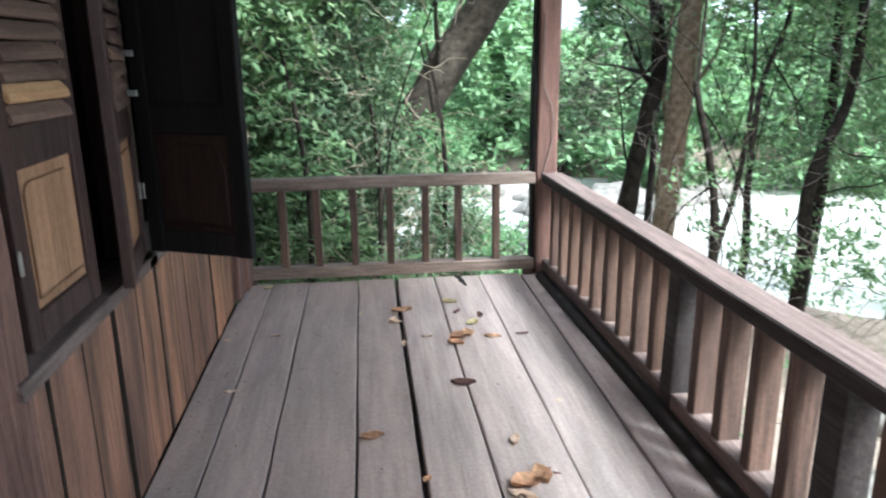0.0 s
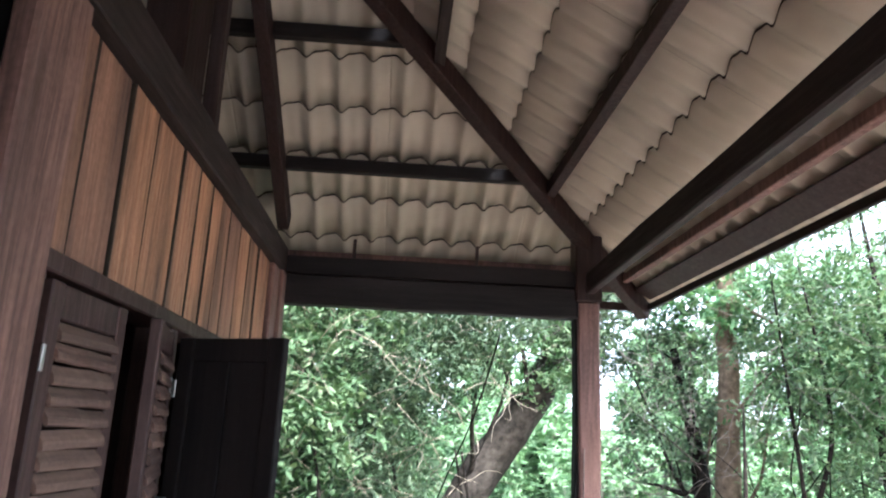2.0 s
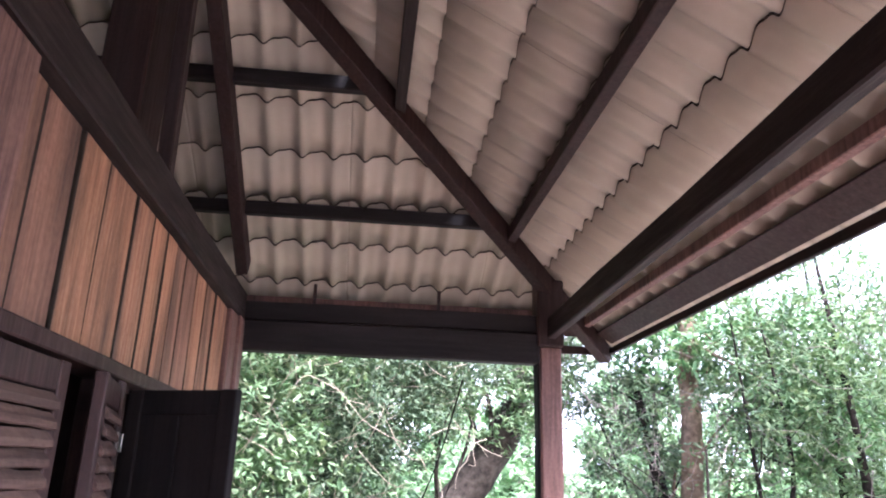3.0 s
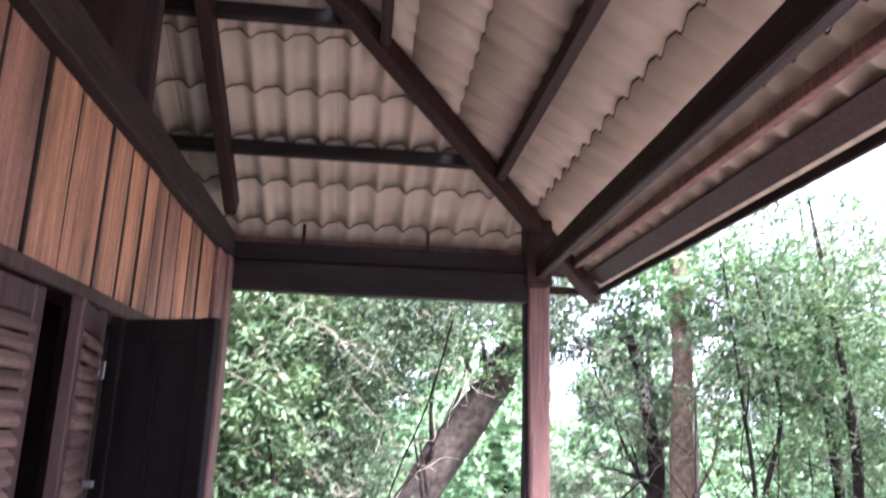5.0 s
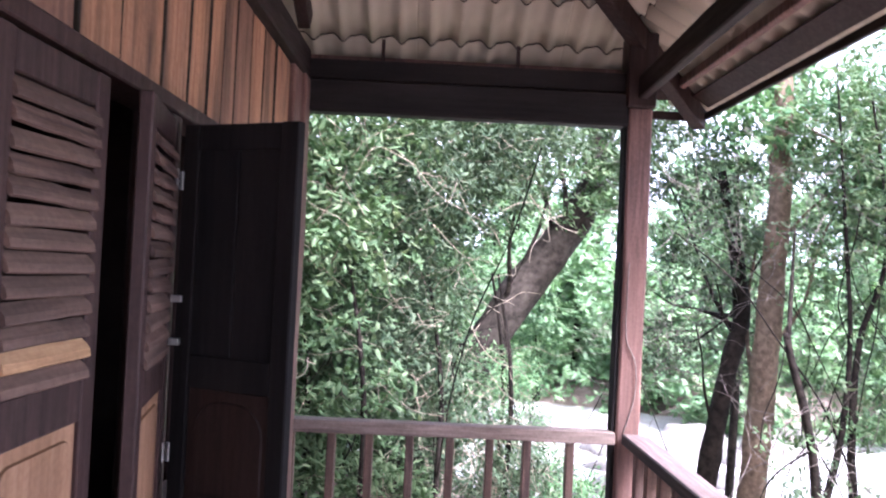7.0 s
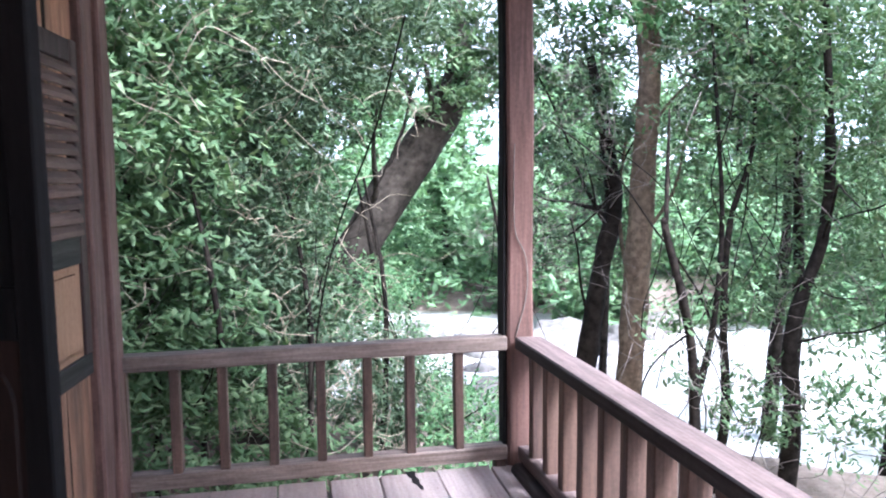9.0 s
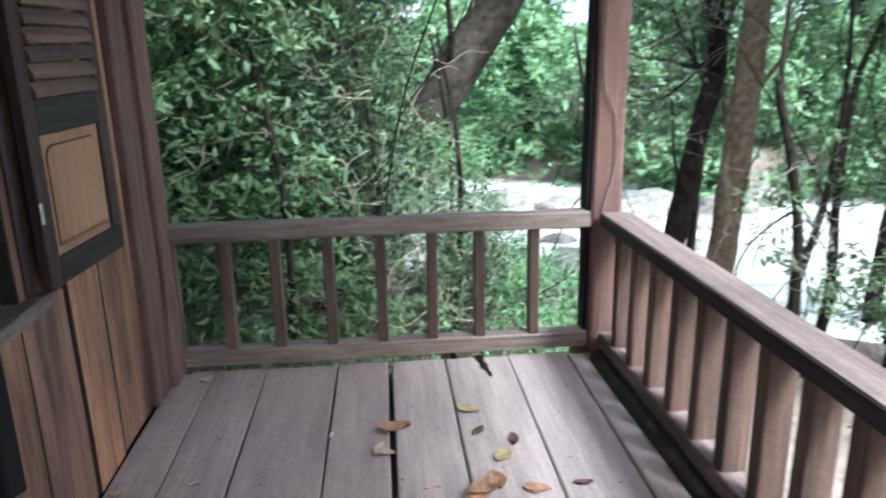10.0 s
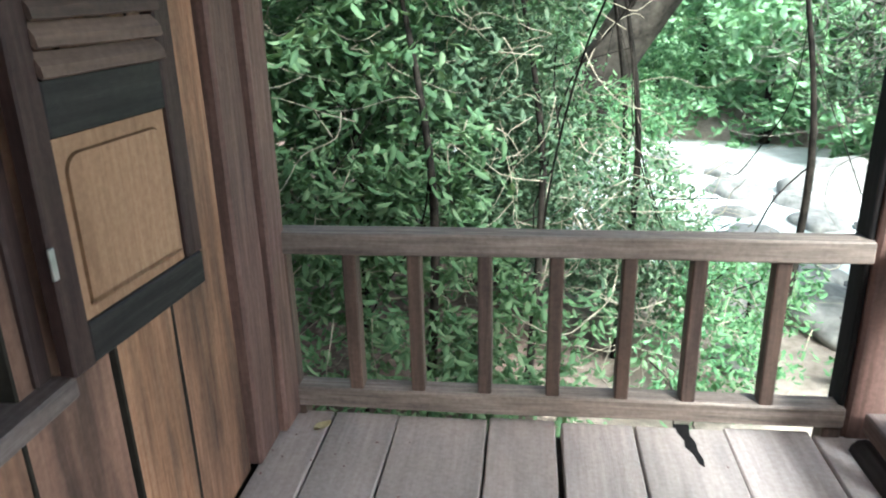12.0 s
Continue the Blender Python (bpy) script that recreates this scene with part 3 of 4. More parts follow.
def side_railing():
    r = anchor("railing", (side_x(5.55), 5.55, 0), math.degrees(0.026))
    top = part("top_rail", long_box((0.0, -8.5, 0.655), (0.145, 0.0, 0.72), 1, 30, 0.007, 0.007), RAIL_Y, r, "bleached top rail, its inner face coloured dark as in shade")
    # shade on the inner face is painted with a dark second material
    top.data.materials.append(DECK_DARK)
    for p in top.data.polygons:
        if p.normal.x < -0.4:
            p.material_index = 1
    part("bottom_rail", long_box((0.02, -8.5, 0.04), (0.13, 0.0, 0.115), 1, 30, 0.006, 0.006), RAIL_Y, r)
    y = -0.17
    k = 0
    while y > -8.4:
        post = k in (9, 14, 24)
        w = 0.05 if post else 0.03
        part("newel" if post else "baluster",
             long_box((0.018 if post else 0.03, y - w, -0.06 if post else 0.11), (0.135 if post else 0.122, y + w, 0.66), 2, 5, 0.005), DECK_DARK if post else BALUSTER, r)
        y -= 0.207
        k += 1
    return tagged(r, "sun-bleached timber railing along the veranda's open side", "railing", "veranda railings")


random.seed(41)
end_railing()
side_railing()

# ---- posts, beams ----
post = anchor("veranda_post", (2.07, 5.64, 0))
part("shaft", long_box((-0.07, -0.07, -1.9), (0.075, 0.075, 2.70), 2, 14, 0.01, 0.012), POST, post)
part("head_block", box((-0.09, -0.09, 2.70), (0.09, 0.09, 3.16), 0.01), RAFTER, post)
# added black strip gives the post's left face its shade
part("brace_strip", long_box((-0.092, -0.05, 0.0), (-0.072, 0.05, 2.62), 2, 10, 0.008), SHADE_BLACK, post, "black strip standing for the post's shaded left face")
bm = bmesh.new()
vine = spline([(-0.03, -0.078, 0.72), (0.03, -0.083, 0.95), (0.025, -0.083, 1.15), (-0.035, -0.083, 1.3), (-0.04, -0.083, 1.6), (-0.035, -0.082, 1.75)], 6)
tube(bm, vine, [0.0035] * len(vine), 6)
part("vine", bm, DRYTWIG, post, "dry vine stem on the post", True)
tagged(post, "reddish-brown square timber post with a dry vine", "post")
post2 = anchor("veranda_post", (2.22, -0.9, 0))
part("shaft", long_box((-0.07, -0.07, -1.9), (0.075, 0.075, 2.73), 2, 10, 0.01, 0.012), POST, post2)
tagged(post2, "reddish-brown square timber post beside the railing", "post")

tagged(mesh_ob("end_beam", long_box((0.0, 5.57, 2.585), (2.0, 5.69, 2.79), 0, 12, 0.008, 0.01), BEAM_X), "near-black timber beam across the veranda end", "beam", "", "structure")
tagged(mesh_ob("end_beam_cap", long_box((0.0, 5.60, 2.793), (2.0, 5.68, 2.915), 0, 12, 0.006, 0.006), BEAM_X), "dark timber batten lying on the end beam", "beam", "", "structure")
for x in (0.48, 1.31):
    tagged(mesh_ob("peg", box((x - 0.011, 5.60, 2.918), (x + 0.011, 5.625, 3.05), 0.003), RAFTER), "short upright peg fixed on the end beam", "peg", "beam pegs")
bm = long_box((2.045, -3.0, 2.752), (2.105, 5.56, 2.895), 1, 24, 0.006, 0.008)
for v in bm.verts:
    v.co.z += (5.56 - v.co.y) * 0.02
tagged(mesh_ob("side_beam", bm, BEAM_Y), "dark timber eave beam along the open side", "beam", "", "structure")

# ---- roof ----
S = 0.6
XR, YR, ZR = 2.0, 5.62, 3.22
EX, EY = 2.70, 6.22
RIDGE_X = -2.2


def z_side(x):
    return ZR + S * (XR - x)


def z_end(y):
    return ZR + S * (YR - y)


roof = tagged(anchor("roof", (0, 0, ZR)), "hipped roof of cream tile-profile sheets on dark rafters", "roof", "", "structure")


def roof_part(name, bm, m, label="", smooth=False):
    ob = part(name, bm, m, roof, label, smooth)
    ob.matrix_parent_inverse = Matrix.Translation((0, 0, -ZR))
    return ob


WAVE, COURSE, PER = 0.19, 0.31, 5


def tile_sheet(plane, u0, run):
    """One tile-profile course of sheet: plane 0 falls towards +x, plane 1 towards +y; u0 along the eave, run measured in plan from the eave."""
    bm = bmesh.new()
    seg = 14 * PER
    rows = []
    for layer in (0, 1):
        for e, lift in ((0.0, 0.0115), (COURSE * 0.5, 0.0055), (COURSE + 0.02 + 0.06 * (run < 0), 0.0)):
            row = []
            for k in range(seg + 1):
                u = u0 + k / 14 * WAVE
                ph = (k % 14) / 14
                prof = 0.023 * math.cos(2 * math.pi * ph - 0.7 * math.sin(2 * math.pi * ph)) + 0.005 * math.sin(4 * math.pi * ph)
                d = run + e
                if plane == 0:
                    x, y2 = EX - d, u
                    z = z_side(x)
                else:
                    x, y2 = u, EY - d
                    z = z_end(y2)
                row.append(bm.verts.new((x, y2, z + 0.03 + prof + lift + layer * 0.019)))
            rows.append(row)
    for base in (0, 3):
        for r in (0, 1):
            for k in range(seg):
                bm.faces.new((rows[base + r][k], rows[base + r][k + 1], rows[base + r + 1][k + 1], rows[base + r + 1][k]))
    edge = []
    for r in (0, 2):
        for k in range(seg):
            edge.append(bm.faces.new((rows[r][k], rows[r][k + 1], rows[r + 3][k + 1], rows[r + 3][k])))
    for k in (0, seg):
        for r in (0, 1):
            edge.append(bm.faces.new((rows[r][k], rows[r + 1][k], rows[r + 4][k], rows[r + 3][k])))
    # the dark edge colour draws the shadow line at each lap
    for f in edge:
        f.material_index = 1
    # cut along the hips
    no = Vector((1, -1, 0)).normalized()
    geom = bm.verts[:] + bm.edges[:] + bm.faces[:]
    hip = Vector((XR, YR, 0))
    if plane == 0:
        bmesh.ops.bisect_plane(bm, geom=geom, plane_co=hip, plane_no=no, clear_inner=True)
    else:
        bmesh.ops.bisect_plane(bm, geom=geom, plane_co=hip, plane_no=no, clear_outer=True)
        geom = bm.verts[:] + bm.edges[:] + bm.faces[:]
        bmesh.ops.bisect_plane(bm, geom=geom, plane_co=(2 * RIDGE_X - XR, YR, 0), plane_no=Vector((-1, -1, 0)).normalized(), clear_outer=True)
    if len(bm.faces) < 4:
        bm.free()
        return
    bmesh.ops.recalc_face_normals(bm, faces=bm.faces[:])
    ob = roof_part("roof_sheet", bm, SHEET)
    ob.data.materials.append(SHEET_EDGE)
    for p in ob.data.polygons:
        p.use_smooth = p.material_index == 0


for i in range(16):
    run = EX - 2.675 - 0.06 * (i == 0) + COURSE * i
    u = -3.2
    while u < 6.3:
        if u + PER * WAVE > 6.0 - run - 1.5 or u > -3.3:
            tile_sheet(0, u, run)
        u += PER * WAVE
    run = EY - 6.175 - 0.06 * (i == 0) + COURSE * i
    u = 0.676 + 3 * PER * WAVE
    while u > -7.2:
        if u > -3.2 or run < 4.6:
            tile_sheet(1, u, run)
        u -= PER * WAVE

# far slope of the roof and its gable, closing the place
bm = bmesh.new()
zr = z_side(RIDGE_X) + 0.06
v = [bm.verts.new(c) for c in ((RIDGE_X, -3.3, zr), (2 * RIDGE_X - EX, -3.3, z_side(EX) + 0.06), (2 * RIDGE_X - EX, EY, z_side(EX) + 0.06), (RIDGE_X, YR - (XR - RIDGE_X), zr))]
bm.faces.new(v)
v = [bm.verts.new(c) for c in ((RIDGE_X, -3.0, zr), (-4.5, -3.0, 2.9), (0.05, -3.0, 2.9))]
bm.faces.new(v)
bmesh.ops.solidify(bm, geom=bm.faces[:], thickness=0.03)
roof_part("far_slope", bm, INTERIOR)

# hip rafter, purlins, rafters
roof_part("hip_rafter", beam((EX - 0.03, EY - 0.03, z_side(EX - 0.03) + 0.0), (RIDGE_X, YR - (XR - RIDGE_X), z_side(RIDGE_X)), 0.09, 0.13), RAFTER)
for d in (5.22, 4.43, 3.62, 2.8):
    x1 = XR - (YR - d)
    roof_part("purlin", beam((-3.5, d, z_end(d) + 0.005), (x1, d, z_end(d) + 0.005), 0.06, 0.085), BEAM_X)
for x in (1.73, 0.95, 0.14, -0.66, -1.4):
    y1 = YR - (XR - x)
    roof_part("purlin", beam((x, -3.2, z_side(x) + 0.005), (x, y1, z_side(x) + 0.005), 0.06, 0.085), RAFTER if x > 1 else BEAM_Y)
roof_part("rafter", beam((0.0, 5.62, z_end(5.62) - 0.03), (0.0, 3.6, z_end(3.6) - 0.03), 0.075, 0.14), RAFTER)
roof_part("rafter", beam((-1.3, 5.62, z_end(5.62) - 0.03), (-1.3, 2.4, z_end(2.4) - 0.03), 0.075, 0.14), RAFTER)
roof_part("strut", beam((-0.02, 3.72, 2.95), (-0.02, 3.66, 4.28), 0.06, 0.07, (0, 1, 0)), RAFTER)
roof_part("king_post", box((-0.33, 3.62, 2.965), (-0.14, 3.93, 4.28), 0.01), RAFTER)
# added partition: blocks the light so that the attic stays dark
tagged(mesh_ob("wall_attic", box((-1.08, -2.9, 2.97), (-1.02, 4.35, 4.3), 0.0), INTERIOR), "added dark partition blocking light under the roof", "wall", "", "structure")
roof_part("tie_beam", long_box((-3.9, 3.2, 2.96), (-0.12, 3.34, 3.12), 0, 8, 0.006), BEAM_X)
roof_part("tail_batten", beam((2.42, -3.2, z_side(2.42) + 0.005), (2.42, 5.9, z_side(2.42) + 0.005), 0.05, 0.06), POST)
roof_part("tail_batten", beam((-3.5, 5.95, z_end(5.95) + 0.005), (2.3, 5.95, z_end(5.95) + 0.005), 0.05, 0.06), POST)
roof_part("fascia", long_box((2.665, -3.2, 2.765), (2.69, 6.175, 2.815), 1, 20, 0.004), BEAM_Y, "dark timber fascia strip")
roof_part("fascia", long_box((-3.5, 6.178, 2.765), (2.69, 6.205, 2.825), 0, 14, 0.004), RAFTER, "dark timber fascia strip")
# added dark boards stand for the shaded undersides of the eave sheets
roof_part("soffit_board", beam((2.59, -3.2, z_side(2.59) + 0.002), (2.59, 6.0, z_side(2.59) + 0.002), 0.14, 0.016, (S, 0, 1)), RAFTER, "dark board added for the shade under the eave sheets")
roof_part("soffit_board", beam((-3.5, 6.07, z_end(6.07) + 0.002), (2.5, 6.07, z_end(6.07) + 0.002), 0.2, 0.016, (0, S, 1)), RAFTER, "dark board added for the shade under the eave sheets")

# ---- dry leaves on the floor ----


def dry_leaf(x, y, size, rz, m, label, curl):
    bm = bmesh.new()
    rows = []
    n = 8
    for i in range(n + 1):
        t = i / n
        w = (0.24 if m in (DRY_DARK, DRY_PALE) else 0.33) * math.sin(math.pi * min(1, t * 0.96 + 0.03)) ** 0.8 * size
        row = []
        for j in range(5):
            s = j / 4 * 2 - 1
            z = curl * size * (s * s * 0.5 + (t - 0.5) ** 2) + 0.06 * size * noise.noise((t * 4 + x * 9, s * 2 + y * 7, size)) + 0.004
            row.append(bm.verts.new(((t - 0.5) * size, s * w, max(0.003, z))))
        rows.append(row)
    for r0, r1 in zip(rows, rows[1:]):
        for j in range(4):
            bm.faces.new((r0[j], r0[j + 1], r1[j + 1], r1[j]))
    bmesh.ops.solidify(bm, geom=bm.faces[:], thickness=0.0012)
    low = min(v.co.z for v in bm.verts)
    ob = mesh_ob("fallen_leaf", bm, m, True)
    ob.matrix_basis = pose(x, y, 0.003 - low, 0, 0, rz)
    return tagged(ob, label, "leaf", "fallen leaves")


BR, PA, YE, DK = ((DRY, "curled brown dry leaf lying on the planks"), (DRY_PALE, "pale tan dry leaf lying on the planks"),
                  (DRY_YELLOW, "yellow fallen leaf lying on the planks"), (DRY_DARK, "shrivelled dark leaf lying on the planks"))
for x, y, s, rz, (m, lab), c in ((1.03, 4.93, 0.15, 10, BR, .5), (0.97, 4.78, 0.12, 70, PA, .3), (1.33, 4.47, 0.16, 30, BR, .7), (1.38, 4.52, 0.13, 100, BR, .5),
                                 (1.51, 4.46, 0.11, -10, BR, .4), (1.27, 3.9, 0.14, -12, DK, .6), (0.83, 3.47, 0.12, 5, BR, .3), (1.41, 3.36, 0.10, 75, PA, .6),
                                 (1.40, 3.06, 0.17, 20, BR, .7), (1.46, 3.1, 0.14, 100, BR, .6), (1.36, 2.98, 0.13, 150, PA, .5), (1.34, 5.06, 0.13, -40, YE, .3),
                                 (1.43, 4.68, 0.12, 60, YE, .4), (1.15, 4.51, 0.07, 0, PA, .3), (1.68, 4.48, 0.08, -5, DK, .4), (1.68, 3.68, 0.05, 20, PA, .4),
                                 (0.18, 3.96, 0.08, 10, PA, .3), (0.17, 5.48, 0.08, 40, YE, .6), (1.36, 4.87, 0.09, 50, DK, .4), (1.49, 4.79, 0.10, 85, DK, .5),
                                 (0.78, 4.9, 0.06, 80, PA, .6), (0.99, 4.76, 0.10, -25, PA, .3), (1.30, 4.40, 0.12, 140, BR, .6), (0.05, 4.6, 0.05, 0, BR, .3),
                                 (1.02, 4.41, 0.09, 80, PA, .5), (1.03, 3.13, 0.06, 60, BR, .5), (1.52, 3.11, 0.04, -20, DK, .3), (0.31, 4.63, 0.06, 20, PA, .4), (1.35, 2.94, 0.12, 80, DK, .4)):
    dry_leaf(x, y, s * 0.85, rz, m, lab, c * 0.45)

rng = np.random.default_rng(3)
bm = bmesh.new()
for _ in range(260):
    x, y, s = rng.uniform(0.03, 2.0), rng.uniform(0.5, 5.5), rng.uniform(0.002, 0.006)
    if rng.uniform() < 0.6:
        x = 0.03 + abs(rng.normal(0, 0.22))
    vs = [bm.verts.new((x + s * math.cos(t) * rng.uniform(.6, 1.4), y + s * math.sin(t) * rng.uniform(.6, 1.6), 0.005)) for t in (0, 1.3, 2.5, 3.9, 5.1)]
    top = bm.verts.new((x, y, 0.005 + s * 0.7))
    for i in range(5):
        bm.faces.new((vs[i], vs[(i + 1) % 5], top))
    bm.faces.new(vs[::-1])
tagged(mesh_ob("floor_debris", bm, DRY_DARK), "dark crumbs and grit scattered over the planks", "debris", "", "stuff")


# ---- trees ----
def limb_path(rng, p, d, length, n=5, wander=0.25):
    pts, p, d = [Vector(p)], Vector(p), Vector(d).normalized()
    for _ in range(n):
        d = (d + Vector(rng.normal(0, wander, 3))).normalized()
        p = p + d * length / n
        pts.append(p.copy())
    return pts


def tree(name, label, trunk, radii, bark, limbs, blobs, per_m3, leaf, leaf_m, seed, twigs=40, droop=0.5, clump=0.22):
    rng = np.random.default_rng(seed)
    base = Vector(trunk[0])
    e = tagged(anchor(name, base), label, "tree" if "tree" in name else "bush", "forest trees" if "tree" in name else "forest bushes")
    inv = Matrix.Translation(-base)

    def put(n, ob):
        ob.name = n
        ob.parent = e
        ob.matrix_parent_inverse = inv
        return ob
    bm = bmesh.new()
    path = spline(trunk, 6)
    rad = [np.interp(i / (len(path) - 1), np.linspace(0, 1, len(radii)), radii) for i in range(len(path))]
    tube(bm, path, rad, 14, 0.28)
    put("trunk", mesh_ob("trunk", bm, bark, True))
    for k in range(limbs):
        i = int(len(path) * rng.uniform(0.35, 0.98)) - 1
        tgt = blobs[k % len(blobs)]
        to = Vector(tgt[:3]) + Vector(rng.normal(0, 0.3, 3)) - path[i]
        lp = spline(limb_path(rng, path[i], to, to.length, 4, 0.22), 3)
        r = min(0.05, rad[i] * rng.uniform(0.15, 0.32))
        bm = tube(bmesh.new(), lp, list(np.linspace(r, 0.006, len(lp))), 8, 0.15)
        put("limb", mesh_ob("limb", bm, bark, True))
    pts = blob_points(rng, blobs, per_m3, clump)
    put("crown", leaves_mesh("crown", pts, leaf, leaf_m, rng, droop))
    if twigs:
        bm = bmesh.new()
        for _ in range(twigs):
            c = blobs[int(rng.integers(len(blobs)))]
            o = rng.normal(0, 0.55, 3) * np.array(c[3:])
            p = np.array(c[:3]) + o
            p[1] -= c[4] * 0.35
            lp = spline(limb_path(rng, p, rng.normal(0, 1, 3), rng.uniform(0.4, 1.3), 4, 0.5), 3)
            tube(bm, lp, list(np.linspace(0.0048, 0.0014, len(lp))), 4)
        tagged(put("twig_tangle", mesh_ob("twig_tangle", bm, TWIG if seed < 200 else DRYTWIG, True)), kind="stuff")
    return e


def gz(x, y):
    return height(x, y) - 0.1


# dense thicket beyond the veranda's end
for seed, (x, y, bl, dens, leaf, m) in enumerate((
        (-0.4, 8.3, ((-0.6, 8.2, 0.3, 1.2, 0.8, 1.1), (-0.7, 8.0, 1.9, 1.3, 0.8, 1.0), (-0.4, 8.3, 3.3, 1.3, 0.9, 0.9)), 2300, 0.105, LEAF_MID),
        (0.9, 8.6, ((0.9, 8.7, 2.6, 1.0, 0.8, 0.8), (0.4, 8.8, 1.3, 0.85, 0.7, 0.9), (1.5, 8.9, 3.3, 0.9, 0.8, 0.7), (0.5, 9.0, 0.2, 0.8, 0.6, 0.8)), 3300, 0.075, LEAF_DARK),
        (-2.4, 8.6, ((-2.4, 8.6, 0.6, 1.2, 1.0, 1.5), (-2.3, 8.5, 2.8, 1.4, 1.0, 1.4)), 2200, 0.10, LEAF_MID),
        (1.7, 9.4, ((1.6, 9.5, -0.5, 0.9, 0.7, 0.7), (2.1, 9.6, -1.0, 0.7, 0.6, 0.5), (1.0, 9.9, 0.2, 0.6, 0.5, 0.7)), 3300, 0.07, LEAF_DARK),
        (0.2, 7.7, ((0.0, 7.6, -0.9, 0.8, 0.5, 0.5), (0.9, 7.8, -1.0, 0.7, 0.5, 0.5), (0.5, 7.9, -0.5, 0.5, 0.4, 0.4)), 2300, 0.09, LEAF_MID),
        (1.7, 10.3, ((1.6, 10.3, -0.5, 0.8, 0.5, 0.8), (2.1, 11.9, 0.2, 0.6, 0.4, 0.9), (2.2, 10.6, -0.9, 0.6, 0.5, 0.5), (1.3, 9.9, 0.3, 0.6, 0.4, 0.6), (1.75, 10.4, 0.3, 0.5, 0.35, 0.45), (2.3, 11.9, 0.9, 0.6, 0.3, 0.6)), 2300, 0.075, LEAF_LIT),
        (-0.2, 10.0, ((-1.6, 10.0, 0.2, 1.3, 0.5, 1.5), (-0.2, 10.1, 0.3, 1.1, 0.5, 1.4), (0.6, 10.2, -0.6, 0.7, 0.4, 0.9), (-0.3, 10.2, 2.3, 1.5, 0.5, 1.0)), 1500, 0.13, LEAF_DARK),
        (2.9, 8.9, ((2.6, 8.8, -0.8, 0.6, 0.5, 0.4), (2.3, 8.4, -1.2, 0.6, 0.5, 0.35)), 3300, 0.07, LEAF_LIT))):
    tree("bush", "dense green broadleaf thicket with pale bare twigs", ((x, y, gz(x, y)), (x + 0.1, y, 0.2), (x - 0.1, y + 0.1, 1.6)), (0.035, 0.028, 0.012),
         BARK_DARK, 4, bl, dens, leaf, m, 101 + seed, 210 if seed < 4 else 12)
tree("tree", "thick dark trunk leaning out over dense foliage", ((0.3, 11.3, gz(0.3, 11.3)), (0.8, 11.2, -0.8), (1.17, 11.0, -0.08), (1.64, 11.0, 0.72), (2.3, 11.0, 1.72), (2.8, 11.1, 2.45), (3.1, 11.4, 3.4), (2.9, 12, 4.6)),
     (0.34, 0.3, 0.28, 0.265, 0.25, 0.21, 0.14, 0.05), BARK_GREY, 5,
     ((1.2, 11.2, 3.4, 1.6, 1.0, 1.0), (2.6, 10.6, 2.9, 1.0, 0.6, 0.6), (3.2, 10.9, 3.6, 0.9, 0.8, 0.6), (3.1, 10.4, 2.8, 0.5, 0.4, 0.55), (1.9, 10.5, 3.1, 0.9, 0.4, 0.45), (0.9, 10.6, 0.5, 0.5, 0.3, 0.5), (1.6, 11.6, 4.2, 1.8, 0.8, 0.7), (0.0, 11.5, 1.6, 1.2, 0.6, 1.3), (0.0, 11.8, 0.0, 1.3, 0.6, 1.2), (0.1, 12.7, 1.4, 1.5, 0.6, 1.4), (0.2, 12.8, -0.6, 1.6, 0.5, 0.9)),
     1300, 0.10, LEAF_MID, 201, 120)
tree("tree", "large leafy tree rising behind the thicket", ((-2.5, 11.5, gz(-2.5, 11.5)), (-2.4, 11.4, 1.5), (-2.0, 11.2, 3.5), (-1.8, 11.2, 5.0)), (0.3, 0.26, 0.18, 0.06), BARK_DARK, 10,
     ((-2.2, 10.6, 3.8, 2.0, 1.2, 1.5), (-3.6, 11, 1.5, 1.6, 1.0, 1.6), (-1.8, 11.6, 0.6, 1.4, 0.7, 1.6), (0.5, 12.4, 4.2, 1.6, 0.7, 0.8)), 650, 0.15, LEAF_MID, 211, 60)
# trees by the river
tree("tree", "tall brown-barked tree with a straight trunk", ((4.5, 9.5, gz(4.5, 9.5)), (4.6, 9.5, -0.9), (4.7, 9.5, 0.6), (4.78, 9.5, 2.0), (4.82, 9.5, 3.3), (4.85, 9.7, 5.2)),
     (0.19, 0.155, 0.145, 0.13, 0.115, 0.06), BARK, 8,
     ((5.5, 9.6, 3.6, 1.4, 0.9, 0.7), (4.4, 10.4, 4.2, 1.2, 0.7, 0.5), (6.0, 9.0, 2.6, 0.9, 0.7, 0.6)), 800, 0.14, LEAF_LIT, 221, 30)
tree("tree", "dark crooked tree hung with dead tangled twigs", ((4.22, 10.0, gz(4.22, 10)), (4.26, 10.0, -1.0), (4.36, 10.0, -0.2), (4.5, 10.0, 0.6), (4.62, 10.0, 1.4), (4.4, 10.2, 3.0)),
     (0.16, 0.125, 0.115, 0.11, 0.1, 0.05), BARK_DARK, 8,
     ((4.2, 10.0, 2.1, 0.75, 0.6, 0.7), (3.7, 10.2, 0.9, 0.4, 0.5, 0.6), (4.9, 10.8, 1.0, 0.5, 0.5, 0.7), (4.0, 10.5, 3.3, 1.2, 0.8, 0.7)), 1500, 0.10, LEAF_DARK, 232, 320)
